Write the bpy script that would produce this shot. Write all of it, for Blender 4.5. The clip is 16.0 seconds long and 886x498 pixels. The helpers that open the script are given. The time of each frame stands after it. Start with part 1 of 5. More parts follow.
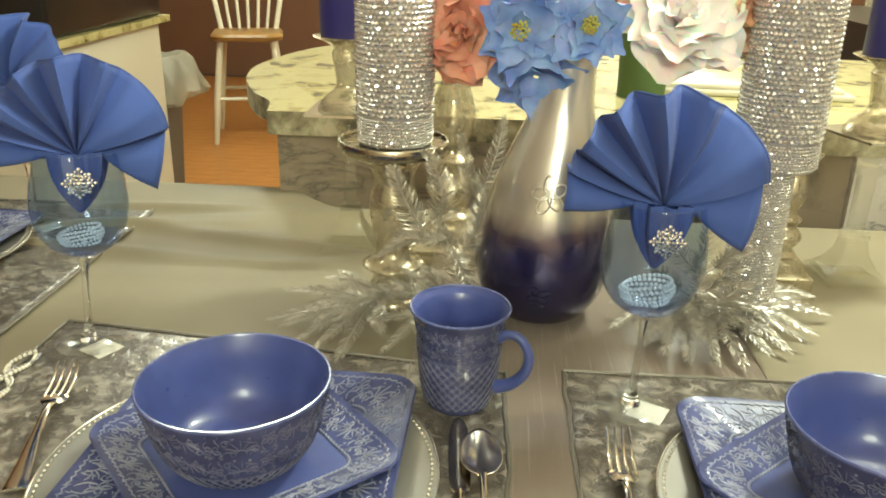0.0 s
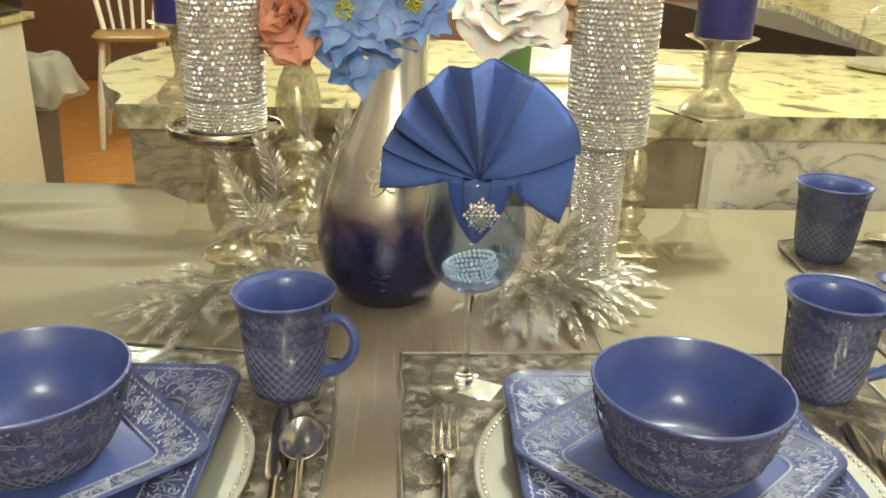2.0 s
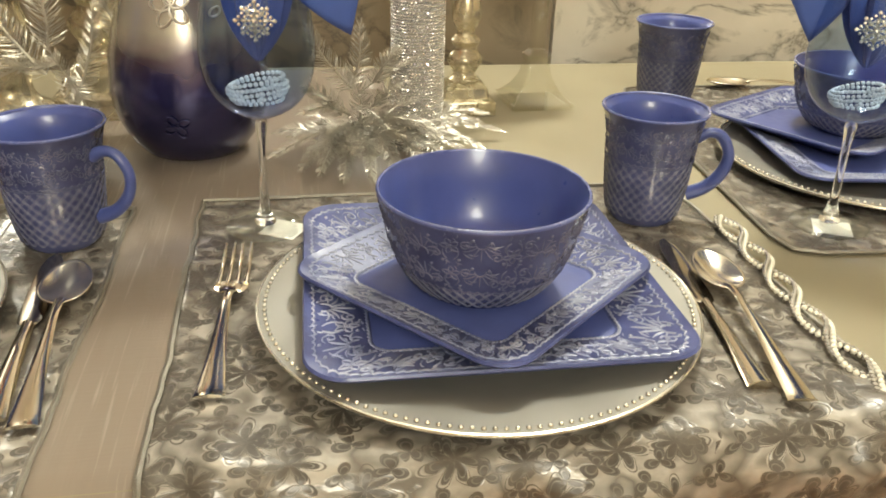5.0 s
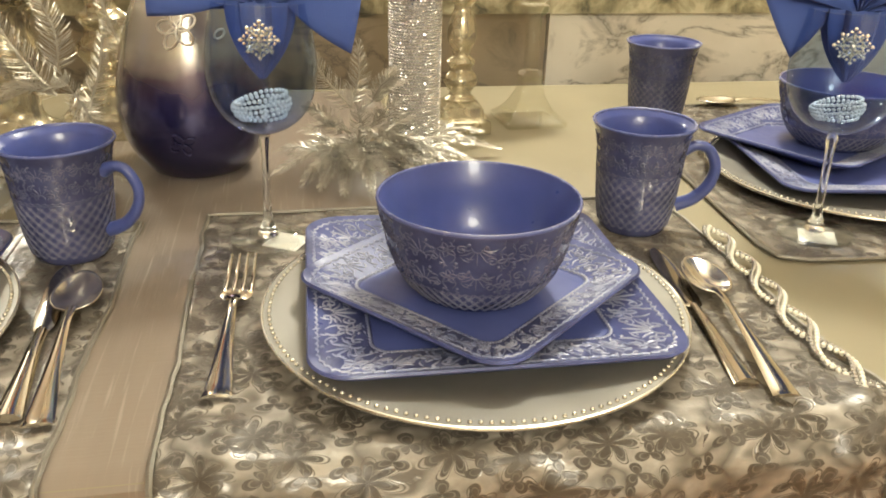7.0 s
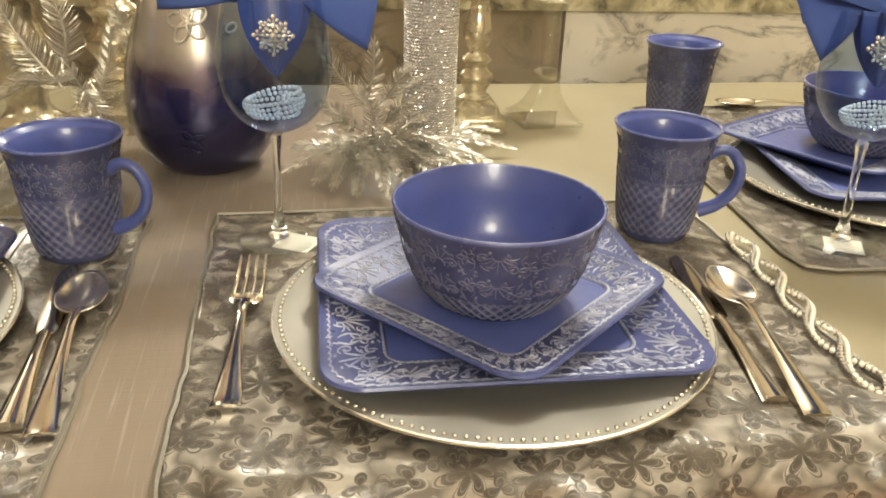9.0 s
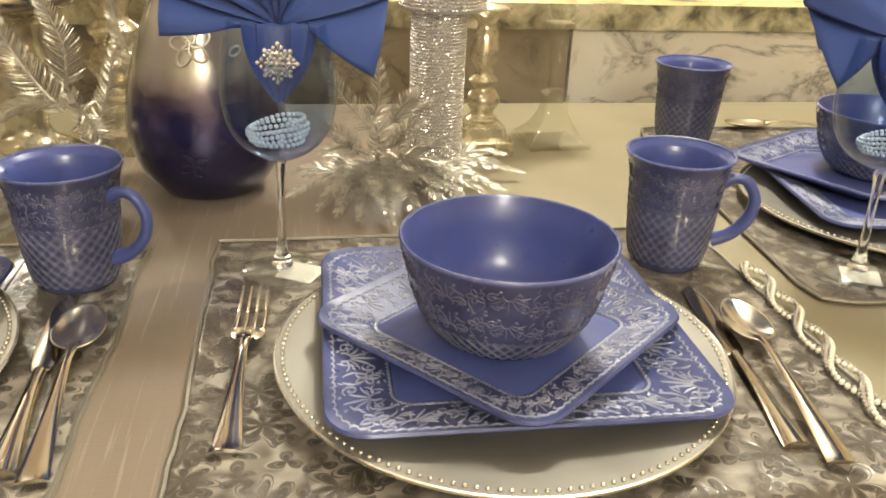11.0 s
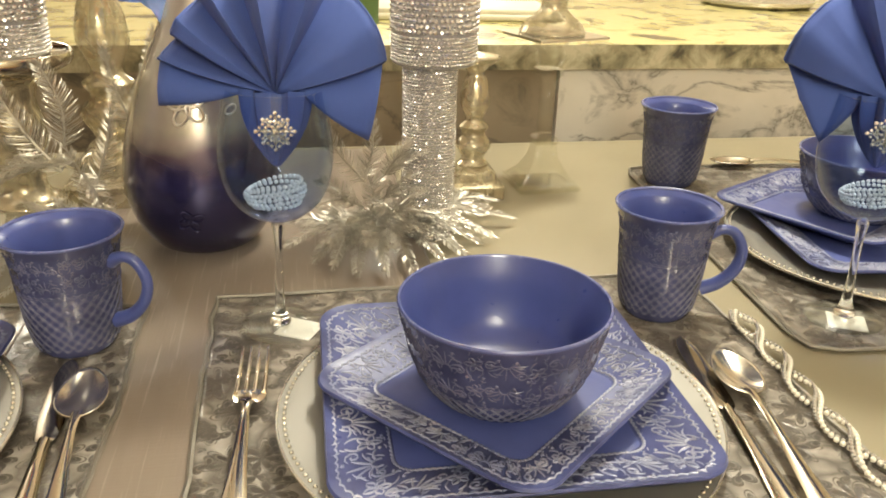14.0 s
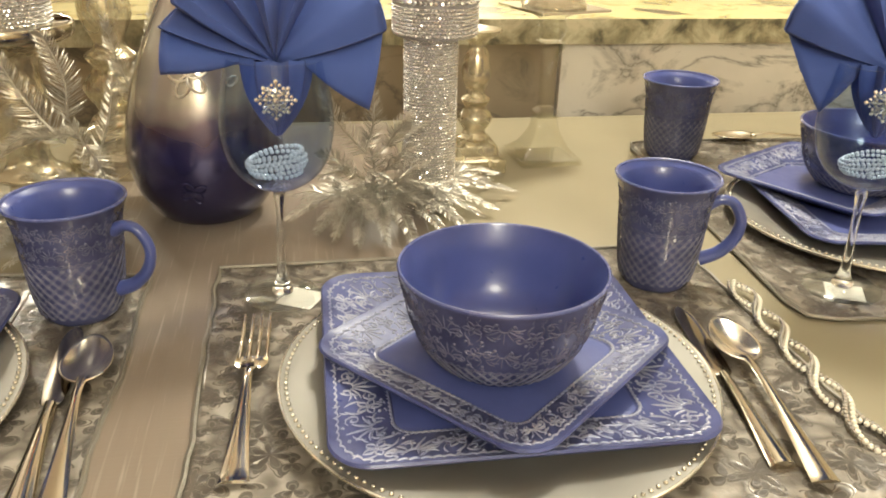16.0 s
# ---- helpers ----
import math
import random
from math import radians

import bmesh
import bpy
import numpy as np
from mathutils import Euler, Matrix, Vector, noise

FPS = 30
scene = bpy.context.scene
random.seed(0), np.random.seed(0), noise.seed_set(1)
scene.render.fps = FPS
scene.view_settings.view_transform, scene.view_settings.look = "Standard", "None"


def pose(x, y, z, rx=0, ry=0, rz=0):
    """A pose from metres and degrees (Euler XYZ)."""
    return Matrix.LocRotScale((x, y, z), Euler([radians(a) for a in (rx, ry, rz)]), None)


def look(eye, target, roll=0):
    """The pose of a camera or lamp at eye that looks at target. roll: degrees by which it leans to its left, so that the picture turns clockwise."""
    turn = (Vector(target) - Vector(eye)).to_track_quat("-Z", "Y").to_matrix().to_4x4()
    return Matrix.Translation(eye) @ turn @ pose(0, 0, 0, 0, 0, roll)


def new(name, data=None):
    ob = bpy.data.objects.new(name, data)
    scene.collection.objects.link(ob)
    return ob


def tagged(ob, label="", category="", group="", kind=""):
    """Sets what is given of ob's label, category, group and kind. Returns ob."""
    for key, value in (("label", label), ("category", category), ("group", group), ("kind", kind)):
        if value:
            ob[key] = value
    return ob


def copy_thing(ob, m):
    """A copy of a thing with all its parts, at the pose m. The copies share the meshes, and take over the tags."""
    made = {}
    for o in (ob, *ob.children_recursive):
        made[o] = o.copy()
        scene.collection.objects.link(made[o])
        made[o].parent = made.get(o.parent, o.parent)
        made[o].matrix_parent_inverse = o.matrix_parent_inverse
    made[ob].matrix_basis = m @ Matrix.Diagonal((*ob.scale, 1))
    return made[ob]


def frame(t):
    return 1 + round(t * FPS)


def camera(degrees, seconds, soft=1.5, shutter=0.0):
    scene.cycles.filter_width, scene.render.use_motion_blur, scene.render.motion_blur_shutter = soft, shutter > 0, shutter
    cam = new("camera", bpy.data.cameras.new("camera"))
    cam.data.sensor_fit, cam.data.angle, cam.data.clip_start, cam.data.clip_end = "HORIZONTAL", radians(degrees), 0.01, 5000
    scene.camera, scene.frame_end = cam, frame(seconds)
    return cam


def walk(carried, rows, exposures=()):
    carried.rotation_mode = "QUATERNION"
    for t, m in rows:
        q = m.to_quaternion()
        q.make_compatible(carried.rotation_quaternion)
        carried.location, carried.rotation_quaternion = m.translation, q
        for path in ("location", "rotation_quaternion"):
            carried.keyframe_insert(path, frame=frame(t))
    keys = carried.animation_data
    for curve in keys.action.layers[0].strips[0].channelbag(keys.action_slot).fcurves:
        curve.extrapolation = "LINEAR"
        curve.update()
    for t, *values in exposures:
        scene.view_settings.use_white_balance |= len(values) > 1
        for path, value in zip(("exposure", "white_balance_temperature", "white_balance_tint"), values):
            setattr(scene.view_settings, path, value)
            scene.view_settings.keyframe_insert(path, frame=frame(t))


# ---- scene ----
cam = camera(57.7, 16.0, soft=1.85)
PATH = [
    (0, (0.061, 0.022, 1.218), (-0.049, 1.881, 0.487), 1.4),
    (0.5, (0.075, 0.03, 1.208), (0.102, 1.893, 0.479), 1.3),
    (1, (0.087, 0.027, 1.2), (0.211, 1.885, 0.471), 2.9),
    (1.5, (0.101, 0.027, 1.198), (0.264, 1.885, 0.475), 3.1),
    (2, (0.153, 0.028, 1.194), (0.251, 1.892, 0.476), 1.7),
    (2.5, (0.201, 0.041, 1.169), (0.272, 1.907, 0.452), 0.2),
    (3, (0.233, 0.054, 1.151), (0.349, 1.885, 0.354), 0.2),
    (3.5, (0.238, 0.076, 1.143), (0.342, 1.887, 0.301), -0.5),
    (4, (0.243, 0.086, 1.112), (0.497, 1.864, 0.232), 1.4),
    (4.5, (0.256, 0.067, 1.097), (0.578, 1.819, 0.189), 2.1),
    (7, (0.251, 0.016, 1.093), (0.587, 1.797, 0.247), 1.5),
    (7.5, (0.252, 0.02, 1.09), (0.587, 1.807, 0.257), 1.5),
    (8, (0.245, 0.019, 1.089), (0.58, 1.81, 0.265), 1.8),
    (8.5, (0.244, 0.032, 1.092), (0.577, 1.82, 0.26), 2.0),
    (9, (0.246, 0.041, 1.091), (0.568, 1.819, 0.233), 2.2),
    (11.5, (0.245, 0.068, 1.108), (0.562, 1.859, 0.276), 2.3),
    (12, (0.242, 0.068, 1.124), (0.576, 1.856, 0.292), 1.9),
    (12.5, (0.241, 0.065, 1.127), (0.583, 1.853, 0.3), 1.7),
    (13, (0.245, 0.062, 1.133), (0.595, 1.863, 0.337), 1.6),
    (13.5, (0.239, 0.065, 1.134), (0.593, 1.867, 0.342), 1.8),
    (14, (0.239, 0.068, 1.136), (0.584, 1.872, 0.345), 1.7),
    (14.5, (0.243, 0.07, 1.129), (0.585, 1.873, 0.336), 1.6),
    (15, (0.239, 0.065, 1.125), (0.577, 1.864, 0.319), 1.7),
    (15.5, (0.237, 0.061, 1.128), (0.569, 1.848, 0.293), 1.7),
    (16, (0.241, 0.058, 1.129), (0.574, 1.845, 0.294), 1.6),
]
walk(cam, [(t, look(eye, target, roll)) for t, eye, target, roll in PATH],
     [(0, 0.03, 5960, -11), (2.5, 0.01, 5960, -8), (4.5, 0.02, 6060, -1), (7, 0.07, 6300, 2), (16, 0.02, 6360, 3)])

# ---- light ----
world = bpy.data.worlds.new("world")
scene.world = world
world.use_nodes = True
world.node_tree.nodes["Background"].inputs[0].default_value = (0.9, 0.85, 0.7, 1)
world.node_tree.nodes["Background"].inputs[1].default_value = 0.05


def ceiling_lamp(x, y, z, radius, watts, colour=(1.0, 0.90, 0.77)):
    data = bpy.data.lights.new("ceiling_lamp_light", "POINT")
    data.shadow_soft_size, data.energy, data.color = radius, watts, colour
    ob = new("ceiling_lamp_light", data)
    ob.location = (x, y, z)
    return ob


# All out of view: first two set from shadows and highlights, others light the kitchen.
LAMPS = ((0.85, 1.30, 0.10, 80), (0.15, -1.90, 0.36, 135), (-1.30, 3.90, 0.12, 80), (1.30, 5.60, 0.12, 140))
for lx, ly, lr, watts in LAMPS:
    ceiling_lamp(lx, ly, 2.16, lr, watts)

# ---- materials ----
T = 0.76


def material(name, colour=(0.5, 0.5, 0.5), rough=0.5, metal=0.0, **more):
    m = bpy.data.materials.new(name)
    m.use_nodes = True
    b = m.node_tree.nodes["Principled BSDF"]
    b.inputs["Base Color"].default_value = (*colour, 1)
    b.inputs["Roughness"].default_value = rough
    b.inputs["Metallic"].default_value = metal
    for key, value in more.items():
        b.inputs[key.replace("_", " ")].default_value = value
    return m


class Nodes:
    """Short hand for node trees."""

    def __init__(self, m):
        self.tree = m.node_tree
        self.bsdf = self.tree.nodes.get("Principled BSDF")

    def add(self, kind, ins=None, **props):
        n = self.tree.nodes.new("ShaderNode" + kind)
        for k, v in props.items():
            if k == "operation":
                n.operation = v
            elif k == "data_type":
                n.data_type = v
            elif k == "feature":
                n.feature = v
            elif k == "wave_type":
                n.wave_type = v
        for k, v in (ins or {}).items():
            if isinstance(v, bpy.types.NodeSocket):
                self.tree.links.new(v, n.inputs[k])
            else:
                n.inputs[k].default_value = v
        return n

    def math(self, op, a, b=0.0, c=0.0):
        return self.add("Math", {0: a, 1: b, 2: c}, operation=op).outputs[0]

    def coords(self, scale=(1, 1, 1)):
        t = self.add("TexCoord").outputs["Object"]
        return self.add("Mapping", {"Vector": t, "Scale": scale}).outputs[0]

    def noise(self, vec, scale, detail=3.0, rough=0.5, distort=0.0):
        return self.add("TexNoise", {"Vector": vec, "Scale": scale, "Detail": detail, "Roughness": rough, "Distortion": distort}).outputs[0]

    def ramp(self, fac, stops):
        n = self.add("ValToRGB", {"Fac": fac})
        e = n.color_ramp.elements
        while len(e) < len(stops):
            e.new(0.5)
        for el, (p, c) in zip(e, stops):
            el.position, el.color = p, (*c, 1) if len(c) == 3 else c
        return n.outputs[0]

    def mix(self, fac, a, b):
        n = self.add("Mix", data_type="RGBA")
        for k, v in ((0, fac), (6, a), (7, b)):
            if isinstance(v, bpy.types.NodeSocket):
                self.tree.links.new(v, n.inputs[k])
            else:
                n.inputs[k].default_value = (*v, 1) if isinstance(v, tuple) else v
        return n.outputs[2]

    def set(self, key, socket):
        self.tree.links.new(socket, self.bsdf.inputs[key])

    def bump(self, height, strength=0.3, distance=0.002):
        n = self.add("Bump", {"Height": height, "Strength": strength, "Distance": distance})
        self.tree.links.new(n.outputs[0], self.bsdf.inputs["Normal"])


def glaze(name, light, dark, rough, coat=0.0, gloss=0.42):
    m = material(name, light, rough, Specular_IOR_Level=gloss, Coat_Weight=coat, Coat_Roughness=0.07)
    n = Nodes(m)
    v = n.coords()
    n.set("Base Color", n.mix(n.ramp(n.noise(v, 35, 4), [(0.35, (0, 0, 0)), (0.65, (1, 1, 1))]), dark, light))
    n.set("Roughness", n.math("MULTIPLY_ADD", n.noise(v, 90, 3), 0.18, rough - 0.09))
    n.bump(n.noise(v, 260, 2), 0.06, 0.001)
    return m


BLUE_GLAZE = glaze("blue_glaze", (0.072, 0.094, 0.29), (0.062, 0.082, 0.252), 0.31, 0.3)
WELL_GLAZE = glaze("satin_blue_glaze", (0.076, 0.098, 0.285), (0.066, 0.086, 0.25), 0.45, 0.25)
LIP_GLAZE = glaze("pale_worn_lip", (0.125, 0.145, 0.33), (0.085, 0.102, 0.27), 0.26, 0.4)
BLUE_RELIEF_GROUND = glaze("blue_relief_ground", (0.090, 0.106, 0.262), (0.050, 0.059, 0.160), 0.32, 0.12, 0.28)
GLOSSY_GROUND = glaze("glossy_blue_ground", (0.070, 0.078, 0.176), (0.040, 0.046, 0.112), 0.22, 0.5)
RELIEF = glaze("thin_glaze_on_relief", (0.37, 0.385, 0.48), (0.17, 0.188, 0.30), 0.32, 0.12, 0.3)
LATTICE = glaze("thin_glaze_on_lattice", (0.20, 0.205, 0.285), (0.125, 0.13, 0.20), 0.24, 0.3)
SOFT_RELIEF = glaze("thicker_glaze_on_relief", (0.128, 0.131, 0.212), (0.074, 0.079, 0.150), 0.18, 0.5)
# Same steel as the handles; the blade's dark reflection is put into its colour.
BLADE_STEEL = material("darker_blade_steel", (0.42, 0.38, 0.32), 0.14, 1.0)
# Paler and rougher than the spoon's handle, to give the dish its bright reflections.
DISH_STEEL = material("worn_spoon_steel", (0.80, 0.75, 0.66), 0.19, 1.0)
CHROME = material("polished_cutlery_steel", (0.68, 0.62, 0.51), 0.12, 1.0)
SILVER = material("mercury_silver", (0.50, 0.46, 0.36), 0.13, 1.0)
n = Nodes(SILVER)
n.set("Roughness", n.ramp(n.noise(n.coords(), 60, 4), [(0.35, (0.10, 0.10, 0.10)), (0.7, (0.36, 0.36, 0.36))]))
n.bump(n.noise(n.coords(), 45, 2), 0.12, 0.004)
CHARGER = material("silver_grey_charger", (0.31, 0.30, 0.27), 0.45, 0.45)
n = Nodes(CHARGER)
n.set("Roughness", n.ramp(n.noise(n.coords(), 25, 5), [(0.3, (0.33, 0.33, 0.33)), (0.7, (0.5, 0.5, 0.5))]))
CHARGER_BEAD = material("silver_charger_bead", (0.66, 0.62, 0.52), 0.25, 0.8)
GLASS = material("clear_glass", (1, 1, 1), 0.02, Transmission_Weight=1.0, IOR=1.45)



def thin_glass(name, tint, stops=None, edge=4.0, least=0.035):
    """Thin-walled glass: clear tinted pass-through with mirror gloss by Fresnel."""
    m = bpy.data.materials.new(name)
    m.use_nodes = True
    n = Nodes(m)
    n.tree.nodes.remove(n.tree.nodes["Principled BSDF"])
    clear = n.add("BsdfTransparent", {"Color": (*tint, 1)})
    if stops:
        z = n.add("SeparateXYZ", {0: n.add("TexCoord").outputs["Object"]}).outputs[2]
        n.tree.links.new(n.ramp(n.math("MULTIPLY", z, 4.0), stops), clear.inputs["Color"])
    gloss = n.add("BsdfGlossy", {"Color": (1, 1, 1, 1), "Roughness": 0.03})
    facing = n.add("LayerWeight", {"Blend": 0.5}).outputs["Facing"]
    fres = n.math("MULTIPLY_ADD", n.math("POWER", facing, edge), 0.75, least)
    mix = n.add("MixShader", {0: fres, 1: clear.outputs[0], 2: gloss.outputs[0]})
    n.tree.links.new(mix.outputs[0], n.tree.nodes["Material Output"].inputs["Surface"])
    return m


THIN_GLASS = thin_glass("thin_clear_glass", (0.97, 0.98, 0.97))
CRYSTAL = thin_glass("pressed_clear_glass", (0.97, 0.97, 0.94), None, 3.0, 0.04)
SMOKE_GLASS = thin_glass("smoky_blue_glass", (0.7, 0.8, 0.9), [(0.42, (0.44, 0.50, 0.82)), (0.54, (0.60, 0.69, 0.84)), (0.9, (0.68, 0.76, 0.86))])
PEARL = material("pale_blue_pearl", (0.93, 0.95, 0.95), 0.18, 0.1, Coat_Weight=0.5)
WHITE_PEARL = material("ivory_pearl", (0.82, 0.78, 0.66), 0.22, 0.1, Coat_Weight=0.5)
GEM = material("rhinestone", (0.74, 0.73, 0.71), 0.22, 0.85)
TAG = material("white_paper_tag", (0.82, 0.80, 0.74), 0.7)
TINSEL = material("silver_tinsel_needles", (0.53, 0.505, 0.44), 0.34, 0.75)
BLUE_WAX = material("navy_candle_wax", (0.035, 0.03, 0.17), 0.4, Subsurface_Weight=0.1)
n = Nodes(BLUE_WAX)
n.bump(n.noise(n.coords(), 60, 4), 0.3, 0.002)
MERCURY = material("clouded_mercury_glass", (0.64, 0.57, 0.40), 0.22, 0.75)
n = Nodes(MERCURY)
n.set("Roughness", n.ramp(n.noise(n.coords(), 50, 4), [(0.35, (0.10, 0.10, 0.10)), (0.7, (0.34, 0.34, 0.34))]))
n.set("Alpha", n.ramp(n.noise(n.coords(), 34, 4), [(0.35, (0.42, 0.42, 0.42)), (0.65, (0.72, 0.72, 0.72))]))
n.bump(n.noise(n.coords(), 45, 2), 0.15, 0.004)
MIRROR = material("mirror_plate", (0.8, 0.8, 0.76), 0.03, 1.0)


def cloth(name, light, dark, rough, weave=900.0, sheen=0.1):
    m = material(name, light, rough, Sheen_Weight=sheen)
    n = Nodes(m)
    v = n.coords()
    n.set("Base Color", n.mix(n.noise(v, 9, 4), dark, light))
    a = n.noise(n.coords((weave, weave / 14, weave / 14)), 1.0, 2)
    b = n.noise(n.coords((weave / 14, weave, weave)), 1.0, 2)
    n.bump(n.math("ADD", a, b), 0.25, 0.0006)
    return m


NAPKIN = cloth("royal_blue_napkin_cotton", (0.065, 0.112, 0.37), (0.052, 0.091, 0.31), 0.9, 1300, 0.05)
TABLECLOTH = cloth("cream_tablecloth", (0.285, 0.246, 0.155), (0.225, 0.195, 0.122), 0.62, 700)
RUNNER = cloth("taupe_runner", (0.27, 0.23, 0.185), (0.225, 0.19, 0.152), 0.33, 600)
n = Nodes(RUNNER)
slub = n.ramp(n.noise(n.coords((260, 9, 9)), 1.0, 3), [(0.60, (0, 0, 0)), (0.74, (1, 1, 1))])
n.set("Base Color", n.mix(slub, n.mix(n.noise(n.coords((70, 8, 8)), 1.0, 3), (0.200, 0.160, 0.125), (0.245, 0.20, 0.158)), (0.345, 0.29, 0.235)))
TRIM = material("silver_braid_trim", (0.28, 0.26, 0.22), 0.35, 0.6)
n = Nodes(TRIM)
n.bump(n.noise(n.coords(), 900, 2), 0.8, 0.001)

# brocade: dark petals and leaves with pale outlines on satin
BROCADE = material("taupe_brocade_satin", (0.35, 0.3, 0.24), 0.35, 0.1)
n = Nodes(BROCADE)
flat = n.add("SeparateXYZ", {0: n.coords()})
v = n.add("CombineXYZ", {0: flat.outputs[0], 1: n.math("ADD", flat.outputs[1], flat.outputs[2])}).outputs[0]
warp = n.add("VectorMath", {0: v, 1: n.add("VectorMath", {0: n.add("TexNoise", {"Vector": v, "Scale": 26.0, "Detail": 2.0}).outputs[1], 1: (0.016, 0.016, 0.016)}, operation="MULTIPLY").outputs[0]}, operation="ADD").outputs[0]


def blooms(n, vec, scale, petals, size, wave):
    vor = n.add("TexVoronoi", {"Vector": vec, "Scale": scale, "Randomness": 0.75})
    off = n.add("VectorMath", {0: vec, 1: vor.outputs["Position"]}, operation="SUBTRACT").outputs[0]
    xyz = n.add("SeparateXYZ", {0: off})
    turn = n.math("ARCTAN2", xyz.outputs[0], xyz.outputs[1])
    r = n.math("SQRT", n.math("ADD", n.math("POWER", xyz.outputs[0], 2.0), n.math("POWER", xyz.outputs[1], 2.0)))
    edge = n.math("MULTIPLY_ADD", n.math("ABSOLUTE", n.math("COSINE", n.math("MULTIPLY", turn, petals))), wave, size)
    return n.math("SUBTRACT", edge, r)


d1 = blooms(n, warp, 19.0, 3.5, 0.003, 0.0165)
d2 = blooms(n, warp, 37.0, 1.5, 0.0005, 0.0120)
d3 = n.math("SUBTRACT", 0.0032, n.math("ABSOLUTE", n.math("SUBTRACT", n.math("MULTIPLY", n.noise(warp, 21, 2), 0.06), 0.030)))
ring = n.math("SUBTRACT", 0.0011, n.math("ABSOLUTE", n.math("ADD", d1, 0.0034)))
d = n.math("MAXIMUM", n.math("MAXIMUM", d1, d2), n.math("MAXIMUM", n.math("MULTIPLY", d3, 0.22), ring))
inside = n.ramp(n.math("MULTIPLY_ADD", d, 150.0, 0.5), [(0.1, (0, 0, 0)), (0.9, (1, 1, 1))])
line = n.ramp(n.math("ABSOLUTE", n.math("MULTIPLY", n.math("ADD", d, 0.0006), 380.0)), [(0.10, (1, 1, 1)), (0.60, (0, 0, 0))])
vein = n.ramp(n.math("ABSOLUTE", n.math("MULTIPLY", n.math("SUBTRACT", d, 0.0042), 420.0)), [(0.05, (0.35, 0.35, 0.35)), (0.45, (0, 0, 0))])
wear = n.ramp(n.noise(v, 42, 4), [(0.32, (0.40, 0.40, 0.40)), (0.66, (1, 1, 1))])
tone = n.mix(n.math("MULTIPLY", inside, wear), (0.152, 0.134, 0.111), (0.070, 0.059, 0.047))
n.set("Base Color", n.mix(n.math("MULTIPLY", n.math("MAXIMUM", line, vein), wear), tone, (0.40, 0.37, 0.32)))
n.set("Roughness", n.mix(inside, (0.16, 0.16, 0.16), (0.32, 0.32, 0.32)))
n.bump(n.math("ADD", n.math("MULTIPLY", inside, -0.4), n.math("MULTIPLY", n.noise(v, 45, 4), 1.6)), 0.3, 0.003)
MAT_BACK = material("mat_hem", (0.22, 0.19, 0.15), 0.6)


def stone(name, stops, scale, rough, vein=None):
    m = material(name, (0.5, 0.5, 0.5), rough)
    n = Nodes(m)
    v = n.coords()
    c = n.ramp(n.noise(v, scale, 5, 0.6, 0.4), stops)
    if vein:
        w = n.math("ABSOLUTE", n.math("SUBTRACT", n.noise(n.coords((0.9, 0.9, 2.0)), 4.2, 6, 0.6, 1.0), 0.5))
        c = n.mix(n.ramp(w, [(0.0, (0.95, 0.95, 0.95)), (0.012, (0.50, 0.50, 0.50)), (0.055, (0, 0, 0))]), c, vein)
    n.set("Base Color", c)
    return m


GRANITE = stone("cream_granite", [(0.34, (0.06, 0.05, 0.030)), (0.41, (0.38, 0.32, 0.12)), (0.5, (0.57, 0.515, 0.24)), (0.75, (0.50, 0.45, 0.23))], 15, 0.18)
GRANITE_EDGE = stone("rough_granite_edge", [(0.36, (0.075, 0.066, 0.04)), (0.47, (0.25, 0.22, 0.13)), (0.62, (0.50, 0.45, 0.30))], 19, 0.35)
MARBLE = stone("white_marble_panel", [(0.3, (0.60, 0.56, 0.48)), (0.7, (0.74, 0.70, 0.62))], 4, 0.3, (0.22, 0.20, 0.17))
GREY_STONE = stone("grey_brown_stone_panel", [(0.3, (0.29, 0.235, 0.165)), (0.7, (0.36, 0.30, 0.215))], 6, 0.35, (0.15, 0.13, 0.10))
WHITE_PAINT = material("cream_cabinet_paint", (0.62, 0.575, 0.43), 0.45)
WALL_PAINT = material("brown_wall_paint", (0.16, 0.075, 0.035), 0.7)
CREAM_WALL = material("cream_wall_paint", (0.70, 0.64, 0.50), 0.7)
CEILING_PAINT = material("white_ceiling_paint", (0.85, 0.83, 0.77), 0.8)
DARK = material("black_appliance", (0.012, 0.012, 0.012), 0.3)
WOOD = material("honey_oak", (0.42, 0.19, 0.05), 0.32)
n = Nodes(WOOD)
grain = n.noise(n.coords((2, 30, 30)), 3.0, 5, 0.6, 0.6)
n.set("Base Color", n.ramp(grain, [(0.3, (0.24, 0.095, 0.022)), (0.55, (0.40, 0.18, 0.045)), (0.8, (0.50, 0.25, 0.075))]))
SEAT_WOOD = material("seat_wood", (0.26, 0.14, 0.035), 0.35)
BAG = material("translucent_bin_bag", (0.40, 0.38, 0.29), 0.35, Alpha=0.5)
BIN = material("grey_bin_plastic", (0.10, 0.095, 0.08), 0.5)


# ---- mesh helpers ----
def mesh_object(name, bm, mat, smooth=True):
    me = bpy.data.meshes.new(name)
    bmesh.ops.recalc_face_normals(bm, faces=bm.faces)
    bm.to_mesh(me)
    bm.free()
    if smooth:
        me.shade_smooth()
        me.set_sharp_from_angle(angle=radians(45))
    for k in mat if isinstance(mat, (list, tuple)) else [mat]:
        me.materials.append(k)
    return new(name, me)


def part(name, bm, mat, parent, label="", smooth=True):
    ob = mesh_object(name, bm, mat, smooth)
    ob.parent = parent
    if label:
        ob["label"] = label
    return ob


